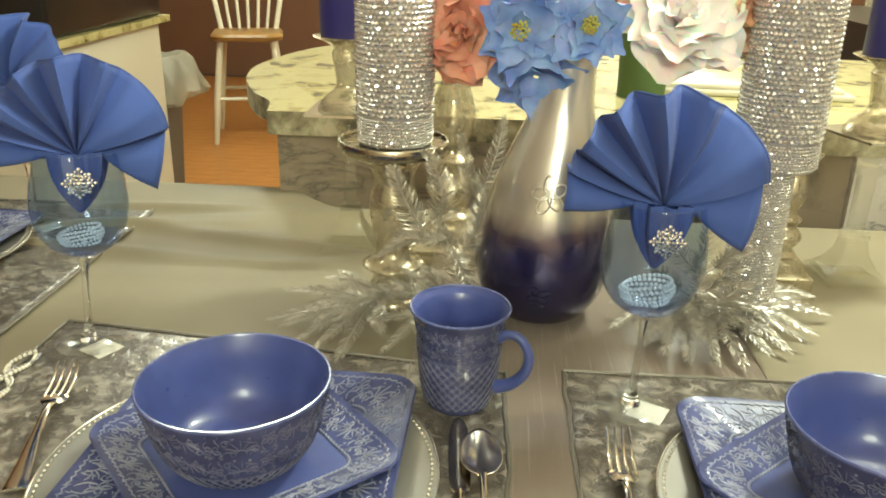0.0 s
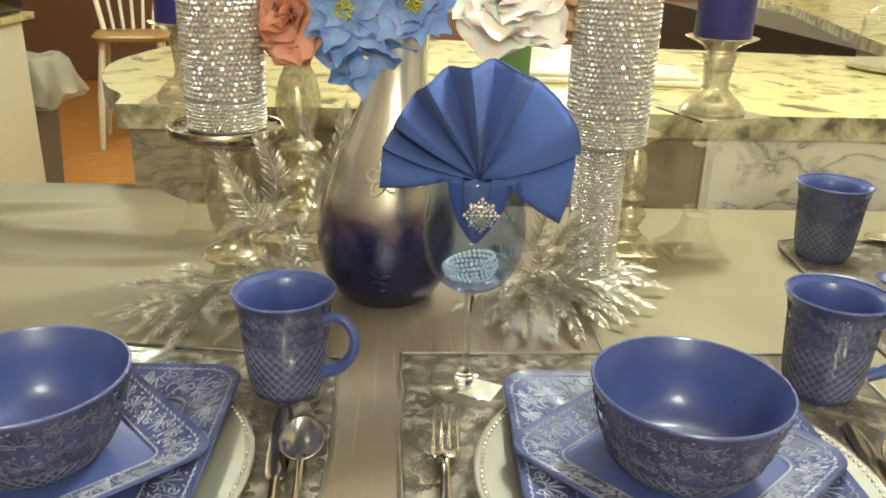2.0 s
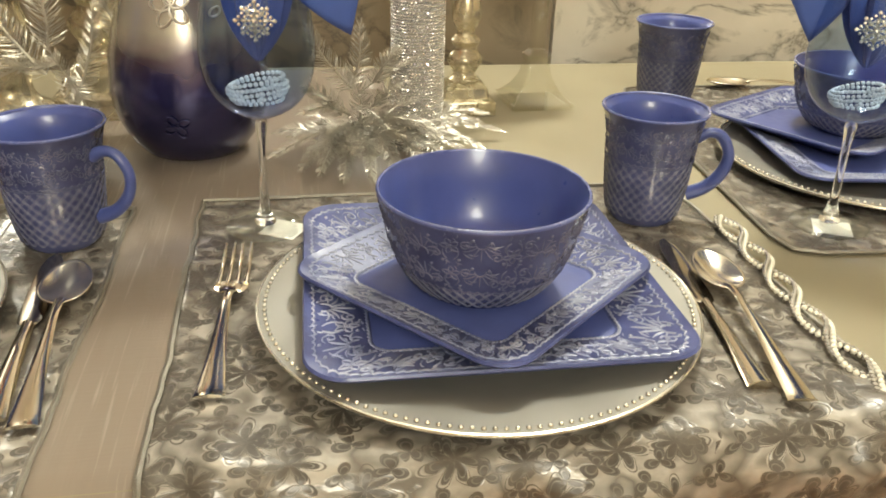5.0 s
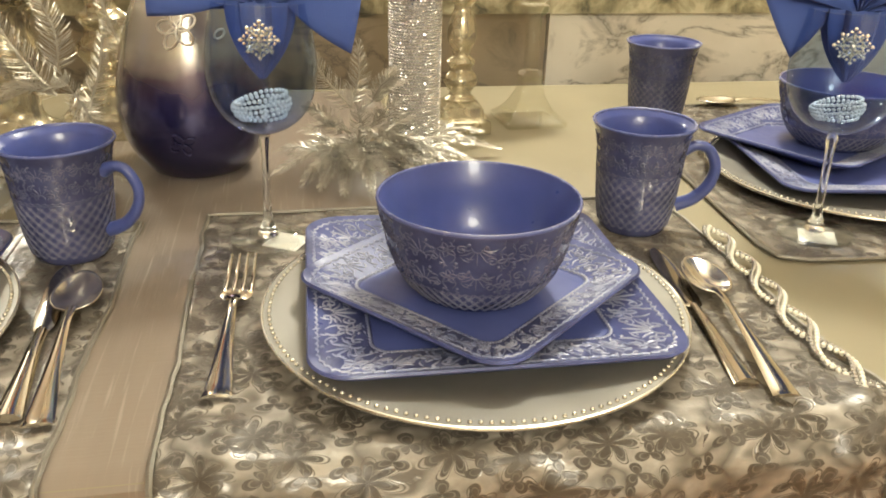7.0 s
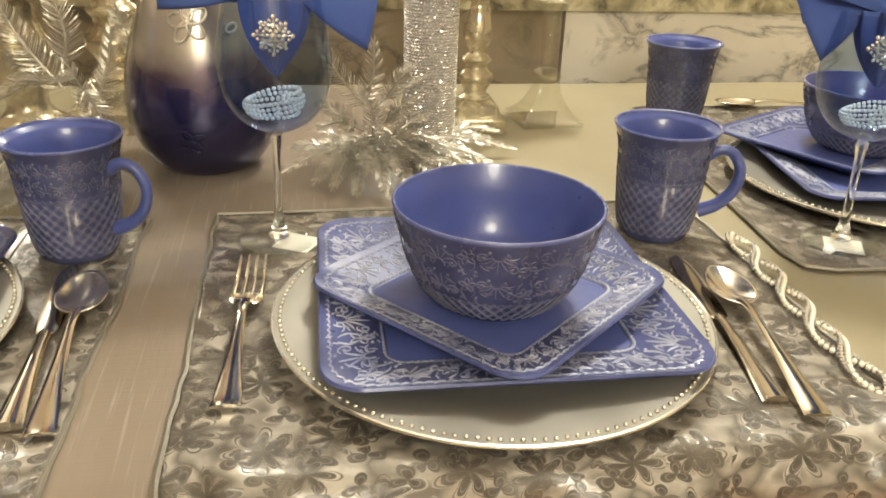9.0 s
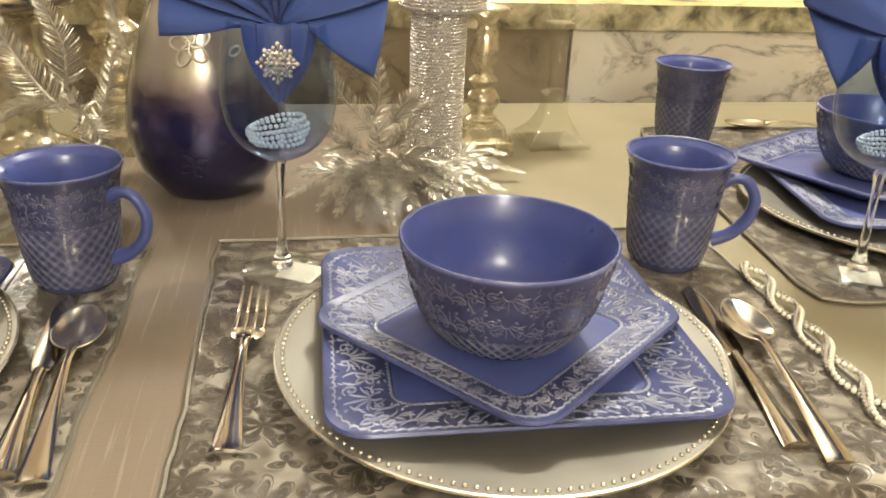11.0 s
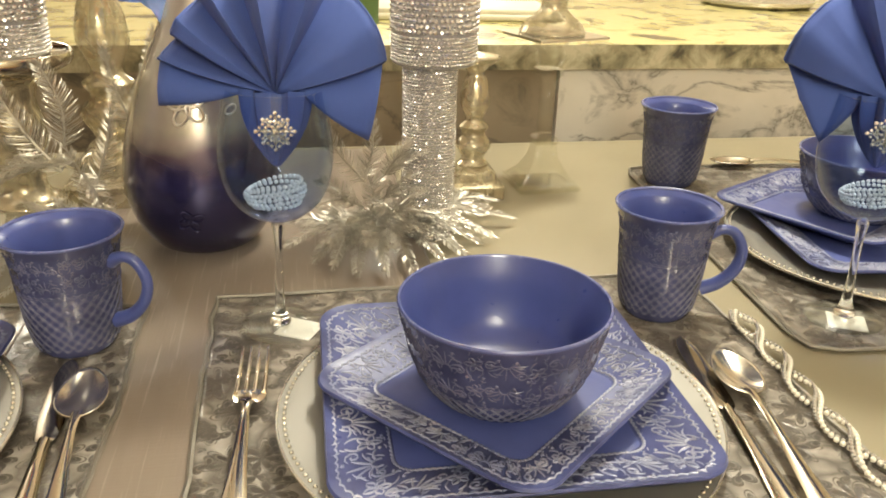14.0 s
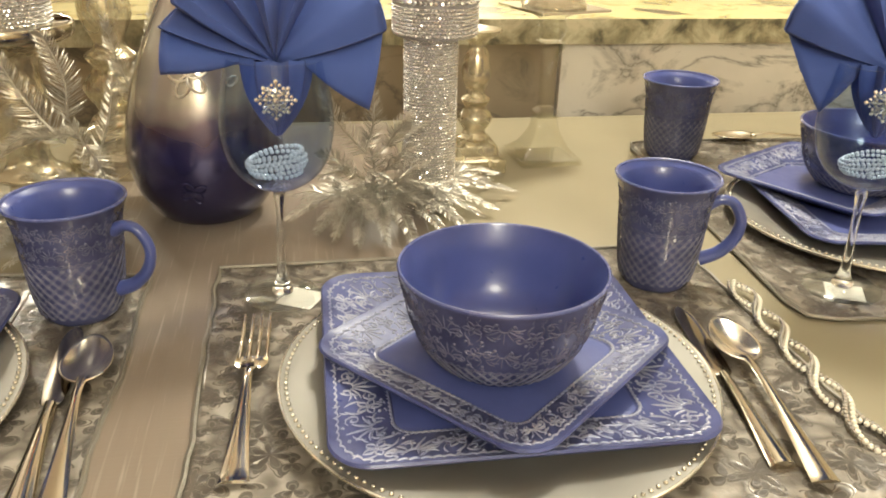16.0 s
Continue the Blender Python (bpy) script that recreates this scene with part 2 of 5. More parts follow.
def raw_part(name, verts, faces, mat, parent=None, label="", smooth=False):
    me = bpy.data.meshes.new(name)
    me.from_pydata(verts, [], faces)
    if smooth:
        me.shade_smooth()
    me.materials.append(mat)
    ob = new(name, me)
    ob.parent = parent
    if label:
        ob["label"] = label
    return ob


def thing(name, label, category, m=None, group="", kind=""):
    ob = new(name)
    ob.empty_display_size = 0.02
    if m is not None:
        ob.matrix_basis = m
    return tagged(ob, label, category, group, kind)


def lathe(profile, seg=48, bm=None, turn=0.0):
    bm = bm or bmesh.new()
    rings = []
    for r, z in profile:
        if r < 1e-5:
            rings.append([bm.verts.new((0, 0, z))])
        else:
            rings.append([bm.verts.new((r * math.cos(turn + 2 * math.pi * k / seg), r * math.sin(turn + 2 * math.pi * k / seg), z)) for k in range(seg)])
    for a, b in zip(rings, rings[1:]):
        for k in range(seg):
            j = (k + 1) % seg
            if len(a) == 1 and len(b) > 1:
                bm.faces.new((a[0], b[k], b[j]))
            elif len(b) == 1 and len(a) > 1:
                bm.faces.new((a[k], a[j], b[0]))
            elif len(a) > 1:
                bm.faces.new((a[k], a[j], b[j], b[k]))
    return bm


def smooth_profile(points, steps=5):
    """Catmull-Rom through the points."""
    out = []
    p = [points[0], *points, points[-1]]
    for a, b, c, d in zip(p, p[1:], p[2:], p[3:]):
        for k in range(steps):
            t = k / steps
            out.append(tuple(0.5 * (2 * b[i] + (c[i] - a[i]) * t + (2 * a[i] - 5 * b[i] + 4 * c[i] - d[i]) * t * t + (3 * b[i] - a[i] - 3 * c[i] + d[i]) * t ** 3) for i in range(len(b))))
    out.append(tuple(points[-1]))
    return out


def box(bm, x0, x1, y0, y1, z0, z1, bevel=0.0):
    r = bmesh.ops.create_cube(bm, size=1, matrix=Matrix.LocRotScale(((x0 + x1) / 2, (y0 + y1) / 2, (z0 + z1) / 2), None, (x1 - x0, y1 - y0, z1 - z0)))
    if bevel:
        edges = list({e for v in r["verts"] for e in v.link_edges})
        bmesh.ops.bevel(bm, geom=edges, offset=bevel, segments=2, affect="EDGES", profile=0.5)
    return bm


def tube(path, radius, seg=8, bm=None, flat=1.0, caps=True):
    """A tube along a path; radius: a number or a number for each point."""
    bm = bm or bmesh.new()
    pts = [Vector(p) for p in path]
    rad = radius if isinstance(radius, (list, tuple)) else [radius] * len(pts)
    rings, side = [], None
    for k, p in enumerate(pts):
        d = (pts[min(k + 1, len(pts) - 1)] - pts[max(k - 1, 0)]).normalized()
        if side is None:
            side = d.orthogonal().normalized()
        side = (side - d * side.dot(d)).normalized()
        up = d.cross(side)
        rings.append([bm.verts.new(p + rad[k] * (math.cos(a) * side + flat * math.sin(a) * up)) for a in [2 * math.pi * j / seg for j in range(seg)]])
    for a, b in zip(rings, rings[1:]):
        for k in range(seg):
            bm.faces.new((a[k], a[(k + 1) % seg], b[(k + 1) % seg], b[k]))
    if caps:
        bm.faces.new(rings[0][::-1])
        bm.faces.new(rings[-1])
    return bm


def rounded_square(half, corner, count=24):
    """Points round a square with rounded corners, count to a quarter, starting at the middle of the +x side."""
    out = []
    flat = half - corner
    for q in range(4):
        a0 = q * math.pi / 2
        quarter = []
        straight = max(2, count // 3)
        for k in range(straight):
            quarter.append((half, flat * k / straight))
        arc = count - 2 * straight
        for k in range(arc):
            a = math.pi / 2 * (k / max(1, arc - 1))
            quarter.append((flat + corner * math.cos(a), flat + corner * math.sin(a)))
        for k in range(straight):
            quarter.append((flat * (1 - (k + 1) / (straight)), half) if k < straight - 1 else (flat * 0.5 / straight, half))
        c, s = math.cos(a0), math.sin(a0)
        out += [(c * x - s * y, s * x + c * y) for x, y in quarter]
    return out


def square_lathe(profile, count=24):
    """profile: half, corner, z."""
    bm = bmesh.new()
    rings = [[bm.verts.new((x, y, z)) for x, y in rounded_square(h, c, count)] for h, c, z in profile]
    m = len(rings[0])
    for a, b in zip(rings, rings[1:]):
        for k in range(m):
            bm.faces.new((a[k], a[(k + 1) % m], b[(k + 1) % m], b[k]))
    bm.faces.new(rings[0][::-1])
    bm.faces.new(rings[-1])
    return bm


class Strokes:
    """Raised lines drawn on a surface; place(u, v) gives a point and its normal."""

    def __init__(self, place, weight=1.0):
        self.place, self.weight, self.verts, self.faces = place, weight, [], []

    def line(self, pts, width=0.00155, height=0.0013, taper=True):
        width, height = width * self.weight, height * self.weight
        data = [self.place(u, v) for u, v in pts]
        base, m = len(self.verts), len(data)
        for k, (p, nrm) in enumerate(data):
            q, _ = data[min(k + 1, m - 1)]
            o, _ = data[max(k - 1, 0)]
            d = q - o
            if d.length < 1e-7:
                d = Vector((1, 0, 0))
            side = nrm.cross(d).normalized()
            f = min(1.0, 0.45 + min(k, m - 1 - k) * 0.4) if taper else 1.0
            self.verts += [tuple(p - side * width * f / 2 - nrm * 0.0003), tuple(p + nrm * height * f), tuple(p + side * width * f / 2 - nrm * 0.0003)]
        for k in range(m - 1):
            a = base + 3 * k
            self.faces += [(a, a + 1, a + 4, a + 3), (a + 1, a + 2, a + 5, a + 4)]

    def ring(self, u, v, r, m=8, **kw):
        self.line([(u + r * math.cos(2 * math.pi * k / m), v + r * math.sin(2 * math.pi * k / m)) for k in range(m + 1)], taper=False, **kw)

    def petal(self, u, v, a, length, breadth, m=5, **kw):
        c, s = math.cos(a), math.sin(a)
        for sign in (1, -1):
            pts = []
            for k in range(m + 1):
                t = k / m
                w = sign * breadth * math.sin(math.pi * t ** 0.8)
                pts.append((u + c * length * t - s * w, v + s * length * t + c * w))
            self.line(pts, **kw)

    def drop(self, u, v, a, length, curve=0.4, width=0.0016):
        pts = []
        for k in range(5):
            t = k / 4
            b = a + curve * t
            pts.append((u + length * t * math.cos(b), v + length * t * math.sin(b)))
        self.line(pts, width=width, height=0.0010)

    def scroll(self, u, v, a, size, turns=1.4, hand=1):
        pts = []
        for k in range(13):
            t = k / 12
            r = size * (1 - 0.85 * t)
            b = a + hand * turns * 2 * math.pi * t
            pts.append((u + r * math.cos(b), v + r * math.sin(b)))
        self.line(pts)

    def plume(self, u, v, a, length, bend, width=0.0021):
        pts = []
        for k in range(6):
            t = 0.22 + 0.78 * k / 5
            b = a + bend * t * t
            pts.append((u + length * t * math.cos(b), v + length * t * math.sin(b)))
        self.line(pts, width=width, height=0.0013)

    def palmette(self, u, v, a, size):
        """A shell of fat bent plumes on a small cup."""
        for k in range(-3, 4):
            self.plume(u, v, a + k * 0.36, size * (1 - 0.06 * abs(k)), k * 0.14, 0.0022 * min(1.0, size / 0.022))
        self.line([(u + size * 0.26 * math.cos(a + b), v + size * 0.26 * math.sin(a + b)) for b in (-1.9, -1.2, -0.5, 0.0, 0.5, 1.2, 1.9)], taper=False)

    def flower(self, u, v, size, rng):
        turn = rng.random() * 6
        for k in range(5):
            b = turn + k * math.pi * 0.4
            self.petal(u + size * 0.2 * math.cos(b), v + size * 0.2 * math.sin(b), b, size * 0.85, size * 0.27)
        self.ring(u, v, size * 0.16, 6)

    def frieze(self, u0, u1, v0, v1, rng, cell=0.030):
        """Shells, blooms, scrolls, leaves and dots between two heights."""
        count = max(2, 2 * round((u1 - u0) / cell / 2))
        step, mid, half = (u1 - u0) / count, (v0 + v1) / 2, (v1 - v0) / 2
        for k in range(count):
            u = u0 + (k + 0.5) * step
            hand = 1 if k % 4 < 2 else -1
            if k % 2 == 0:
                self.palmette(u, mid - hand * half * 0.62, hand * math.pi / 2, half * 1.35)
                for side in (-1, 1):
                    self.drop(u + side * half * 0.45, mid - hand * half * 0.88, math.pi / 2 * hand - side * hand * 0.9, half * 0.5, side * hand * 0.5)
            else:
                self.flower(u, mid + hand * half * 0.28, half * 0.56, rng)
                for side in (-1, 1):
                    self.plume(u, mid - hand * half * 0.85, math.pi / 2 * hand + side * 0.95, half * 0.95, side * -0.5, 0.0016)
            # scroll with a tail between the motifs, turning over from one to the next
            x, side = u + step * 0.5, 1 if k % 2 else -1
            self.scroll(x, mid + side * half * 0.42, 1.6 - side, half * 0.36, 1.35, side)
            self.drop(x - half * 0.10, mid - side * half * 0.12, -side * math.pi / 2 + 0.35, half * 0.66, 0.6, 0.0019)
            self.drop(x + half * 0.16, mid - side * half * 0.16, -side * math.pi / 2 + 0.85, half * 0.52, 0.6, 0.0017)
            self.ring(x - half * 0.35, mid - side * half * 0.72, 0.0009, 5)
            self.ring(x + half * 0.40, mid + side * half * 0.85, 0.0009, 5)
            for rise, lean in ((0.9, 0.7), (0.62, 1.5), (-0.9, -0.8)):
                self.drop(x - side * half * 0.52, mid + side * half * rise, side * lean, half * 0.34, 0.5, 0.0015)

    def scallops(self, u0, u1, v, size, period=0.0075):
        count = max(3, round((u1 - u0) / period))
        for k in range(count):
            a, b = u0 + (u1 - u0) * k / count, u0 + (u1 - u0) * (k + 1) / count
            self.line([(a + (b - a) * j / 4, v - size * math.sin(math.pi * j / 4)) for j in range(5)], taper=False)

    def finish(self, name, mat, parent):
        return raw_part(name, self.verts, self.faces, mat, parent, "paler raised lines of the relief", smooth=True)


# ---- tableware ----
def radius_at(profile, z):
    for (r0, z0), (r1, z1) in zip(profile, profile[1:]):
        if z0 <= z <= z1 and z1 > z0:
            return r0 + (r1 - r0) * (z - z0) / (z1 - z0)
    return profile[-1][0]


def round_place(profile, mean):
    def place(u, v):
        a, r = u / mean, radius_at(profile, v)
        slope = (radius_at(profile, v + 0.001) - radius_at(profile, v - 0.001)) / 0.002
        nrm = Vector((math.cos(a), math.sin(a), -slope)).normalized()
        return Vector((r * math.cos(a), r * math.sin(a), v)), nrm
    return place


def make_mug():
    ob = thing("mug", "blue glazed stoneware mug with raised lattice and flowers", "mug", group="mugs")
    outer = smooth_profile([(0.0310, 0.0), (0.0338, 0.006), (0.0372, 0.025), (0.0398, 0.055), (0.0410, 0.080), (0.0435, 0.100), (0.0485, 0.1135)])
    part("body", lathe([(0, 0.0), *outer, (0.0480, 0.1148)], 64), GLOSSY_GROUND, ob)
    part("lining", lathe([(0.0472, 0.1150), (0.0455, 0.1120), *[(r - 0.0048, max(z, 0.0075)) for r, z in outer[::-1][2:-4]], (0, 0.0085)], 64), BLUE_GLAZE, ob, "plain smooth blue inside")
    part("lip", lathe([(0.0486, 0.1130), (0.0490, 0.1144), (0.0480, 0.1156), (0.0464, 0.1150), (0.0460, 0.1132)], 64), LIP_GLAZE, ob)
    grip = smooth_profile([(0.0395, 0, 0.086), (0.050, 0, 0.093), (0.062, 0, 0.090), (0.0705, 0, 0.073), (0.0675, 0, 0.053), (0.055, 0, 0.036), (0.0385, 0, 0.027)], 5)
    part("handle", tube([(x, y, z) for x, y, z in grip], [0.0058 - 0.0012 * math.sin(math.pi * k / (len(grip) - 1)) for k in range(len(grip))], 10, flat=1.3), BLUE_GLAZE, ob)
    prof = [(r, z) for r, z in outer]
    s = Strokes(round_place(prof, 0.04), 0.72)
    length, rng = 0.04 * 2 * math.pi, random.Random(4)
    s.frieze(0, length, 0.0695, 0.0865, rng, 0.0155)
    s.frieze(0, length, 0.0875, 0.1045, rng, 0.0155)
    s.scallops(0, length, 0.0675, 0.0018, 0.006)
    s.line([(length * j / 48, 0.0645) for j in range(49)], width=0.001, taper=False)
    s.finish("relief", SOFT_RELIEF, ob)["kind"] = "stuff"
    lattice, cells = Strokes(round_place(prof, 0.04), 0.72), 26
    for k in range(cells):
        for hand in (1, -1):
            for twin in (-0.0011, 0.0011):
                u = length * k / cells + twin
                lattice.line([(u + hand * 0.050 * j / 6, 0.008 + 0.055 * j / 6) for j in range(7)], width=0.0013, height=0.0009, taper=False)
    lattice.finish("lattice", LATTICE, ob)["kind"] = "stuff"
    return ob


def make_bowl():
    ob = thing("bowl", "deep blue stoneware bowl with raised flowers outside", "bowl", group="bowls")
    outer = smooth_profile([(0.042, 0.0), (0.0485, 0.004), (0.0600, 0.018), (0.0685, 0.038), (0.0738, 0.060), (0.0785, 0.0790)])
    part("body", lathe([(0, 0.001), *outer, (0.0778, 0.0803)], 80), GLOSSY_GROUND, ob)
    part("lining", lathe(smooth_profile([(0.0772, 0.0806), (0.0712, 0.064), (0.0650, 0.040), (0.0555, 0.021), (0.038, 0.0110), (0.0, 0.0090)]), 80), BLUE_GLAZE, ob, "plain smooth blue inside")
    part("lip", lathe([(0.0786, 0.0785), (0.0790, 0.0800), (0.0782, 0.0812), (0.0768, 0.0810), (0.0761, 0.0795)], 80), LIP_GLAZE, ob)
    s = Strokes(round_place(outer, 0.066), 0.76)
    length, rng = 0.066 * 2 * math.pi, random.Random(7)
    s.frieze(0, length, 0.0285, 0.0505, rng, 0.0190)
    s.frieze(0, length, 0.0520, 0.0745, rng, 0.0190)
    s.scallops(0, length, 0.0270, 0.0018, 0.0062)
    s.finish("relief", SOFT_RELIEF, ob)["kind"] = "stuff"
    lattice = Strokes(round_place(outer, 0.066), 0.76)
    for k in range(44):
        for hand in (1, -1):
            for twin in (-0.0009, 0.0009):
                u = length * k / 44 + twin
                lattice.line([(u + hand * 0.018 * j / 4, 0.0065 + 0.0190 * j / 4) for j in range(5)], width=0.0011, height=0.0009, taper=False)
    lattice.finish("lattice", LATTICE, ob)["kind"] = "stuff"
    return ob


def make_plate(name, label, half, corner, well, seed):
    ob = thing(name, label, "plate", group="square plates")
    top = [(well, corner * 0.45, 0.0075), (well + 0.004, corner * 0.5, 0.0095), (half - 0.004, corner, 0.0195), (half, corner, 0.0215)]
    prof = [(well - 0.012, corner * 0.4, 0.0), (well, corner * 0.45, 0.0), (half - 0.012, corner, 0.0125), (half, corner, 0.0175), (half + 0.0012, corner, 0.0197), (half, corner, 0.0215), (half - 0.004, corner, 0.0195), (well + 0.004, corner * 0.5, 0.0095), (well, corner * 0.45, 0.0075)]
    part("body", square_lathe(prof, 30), BLUE_RELIEF_GROUND, ob)
    part("well", square_lathe([(well - 0.002, corner * 0.42, 0.0068), (well + 0.001, corner * 0.45, 0.0080), (well - 0.001, corner * 0.45, 0.0086)], 30), WELL_GLAZE, ob, "smooth plain blue middle")
    a = [Vector((x, y, 0.0095)) for x, y in rounded_square(well + 0.004, corner * 0.5, 30)]
    b = [Vector((x, y, 0.0195)) for x, y in rounded_square(half - 0.004, corner, 30)]
    m, run = len(b), [0.0]
    for k in range(m):
        run.append(run[-1] + (b[(k + 1) % m] - b[k]).length)
    wide = half - well - 0.008

    def place(u, v):
        u = u % run[-1]
        k = min(int(np.searchsorted(run, u, "right")) - 1, m - 1)
        t = (u - run[k]) / max(run[k + 1] - run[k], 1e-6)
        p = a[k].lerp(a[(k + 1) % m], t)
        q = b[k].lerp(b[(k + 1) % m], t)
        out = (q - p).normalized()
        along = (b[(k + 1) % m] - b[k]).normalized()
        return p + (q - p) * (v / wide), along.cross(out).normalized() * (1 if along.cross(out).z > 0 else -1)

    s, rng = Strokes(place), random.Random(seed)
    s.frieze(0, run[-1], wide * 0.06, wide * 0.92, rng, 0.0300 if half > 0.12 else 0.0232)
    s.scallops(0, run[-1], wide * 0.97, 0.0020, 0.0075)
    s.scallops(0, run[-1], wide * 0.02, 0.0018, 0.006)
    s.finish("relief", RELIEF, ob)
    return ob


def make_charger():
    ob = thing("charger_plate", "round silver-grey charger plate with a beaded rim", "charger plate", group="chargers")
    part("body", lathe([(0, 0.0), (0.095, 0.0), (0.112, 0.004), (0.158, 0.0125), (0.168, 0.0130), (0.1685, 0.0145), (0.167, 0.0158), (0.158, 0.0148), (0.113, 0.0068), (0.107, 0.0045), (0, 0.0045)], 96), CHARGER, ob)
    part("rim_line", tube([(0.168 * math.cos(k * math.pi / 48), 0.168 * math.sin(k * math.pi / 48), 0.0150) for k in range(97)], 0.0014, 6), CHARGER_BEAD, ob)
    bm = bmesh.new()
    for k in range(150):
        a = 2 * math.pi * k / 150
        bmesh.ops.create_icosphere(bm, subdivisions=1, radius=0.0019, matrix=Matrix.Translation((0.1625 * math.cos(a), 0.1625 * math.sin(a), 0.0158)))
    part("beading", bm, CHARGER_BEAD, ob, "row of small silver beads")["kind"] = "stuff"
    return ob


def snowflake(parent, at, size=0.0165):
    """A jewelled snowflake facing -y: eight pointed cut stones, a rosette and tips of small stones."""
    bm = bmesh.new()
    mid = Vector(at)

    def stone_at(r, a, radius, deep=0.7):
        p = mid + Vector((r * math.cos(a), -0.001, r * math.sin(a)))
        bmesh.ops.create_icosphere(bm, subdivisions=1, radius=radius, matrix=Matrix.LocRotScale(p, None, (1, deep, 1)))

    for k in range(8):
        a = k * math.pi / 4
        reach = size if k % 2 == 0 else size * 0.90
        out, side = Vector((math.cos(a), 0, math.sin(a))), Vector((-math.sin(a), 0, math.cos(a)))
        ring = [mid + out * reach * f + side * reach * w + Vector((0, y, 0)) for f, w, y in ((0.16, 0, 0), (0.50, 0.175, 0), (0.86, 0, 0), (0.50, -0.175, 0))]
        verts = [bm.verts.new(p) for p in ring]
        top = bm.verts.new(mid + out * reach * 0.44 + Vector((0, -0.0034, 0)))
        for j in range(4):
            bm.faces.new((verts[j], verts[(j + 1) % 4], top))
        bm.faces.new(verts[::-1])
        stone_at(reach * 0.96, a, 0.0021)
        stone_at(reach * 0.80, a + 0.24, 0.0017)
        stone_at(reach * 0.80, a - 0.24, 0.0017)
        stone_at(reach * 0.56, a + math.pi / 8, 0.0017)
        tube([mid + out * reach * 0.1, mid + out * reach * 0.95], 0.0008, 5, bm)
    for k in range(6):
        stone_at(0.0042, k * math.pi / 3, 0.0019)
    stone_at(0.0, 0.0, 0.0032, 1.0)
    return part("snowflake", bm, GEM, parent, "sparkling rhinestone snowflake", smooth=False)


def make_glass():
    ob = thing("wine_glass", "smoky blue wine glass with clear stem", "wine glass", group="wine glasses")
    outer = smooth_profile([(0.004, 0.108), (0.016, 0.1105), (0.032, 0.121), (0.043, 0.138), (0.0480, 0.162), (0.0470, 0.185), (0.0435, 0.207), (0.0400, 0.226)], 5)
    bowl = part("bowl", lathe([(0, 0.1085), *outer], 56), SMOKE_GLASS, ob)
    part("rim", tube([(0.0399 * math.cos(k * math.pi / 28), 0.0399 * math.sin(k * math.pi / 28), 0.2262) for k in range(57)], 0.0007, 6), THIN_GLASS, bowl)
    part("stem", lathe(smooth_profile([(0.0, 0.0035), (0.0095, 0.0045), (0.0075, 0.012), (0.0045, 0.022), (0.0036, 0.050), (0.0037, 0.085), (0.0052, 0.104), (0.0, 0.1085)], 4), 24), GLASS, ob, "clear glass stem")
    part("foot", lathe([(0, 0.0), (0.034, 0.0002), (0.0350, 0.0012), (0.034, 0.0022), (0.015, 0.0042), (0.0, 0.0050)], 56), THIN_GLASS, ob, "clear glass foot")
    return ob


def make_tag():
    bm = bmesh.new()
    box(bm, -0.012, 0.024, -0.017, 0.017, 0, 0.0006)
    ob = mesh_object("paper_tag", bm, TAG)
    return tagged(ob, "small white paper tag under the glass foot", "tag", "paper tags")


def make_bracelet():
    """Loose oval coils of pearls lying in the glass, drawn together at the front."""
    bm = bmesh.new()
    rng = random.Random(3)
    for row, (z, rx, ry, lean) in enumerate(((0.0, 0.0225, 0.017, 0.0), (0.0050, 0.0265, 0.019, 0.001), (0.0100, 0.0285, 0.020, 0.0), (0.0150, 0.0285, 0.020, 0.001), (0.0200, 0.0260, 0.018, 0.003))):
        count = int(math.pi * (rx + ry) / 0.0046)
        for k in range(count):
            a = 2 * math.pi * (k + 0.37 * row) / count
            dip = 0.0008 * math.sin(2 * a + row * 1.3) + lean * math.cos(a)
            bmesh.ops.create_icosphere(bm, subdivisions=2, radius=0.0023, matrix=Matrix.Translation((rx * math.cos(a), ry * math.sin(a), z + dip + 0.0005 * rng.random())))
    for k in range(3):
        bmesh.ops.create_icosphere(bm, subdivisions=2, radius=0.0024, matrix=Matrix.Translation((0.003 + 0.0006 * k, -0.0235, 0.003 + 0.0046 * k)))
    ob = mesh_object("pearl_bracelet", bm, PEARL)
    return tagged(ob, "coiled pale blue pearl bracelet inside the wine glass", "bracelet", "pearl bracelets")


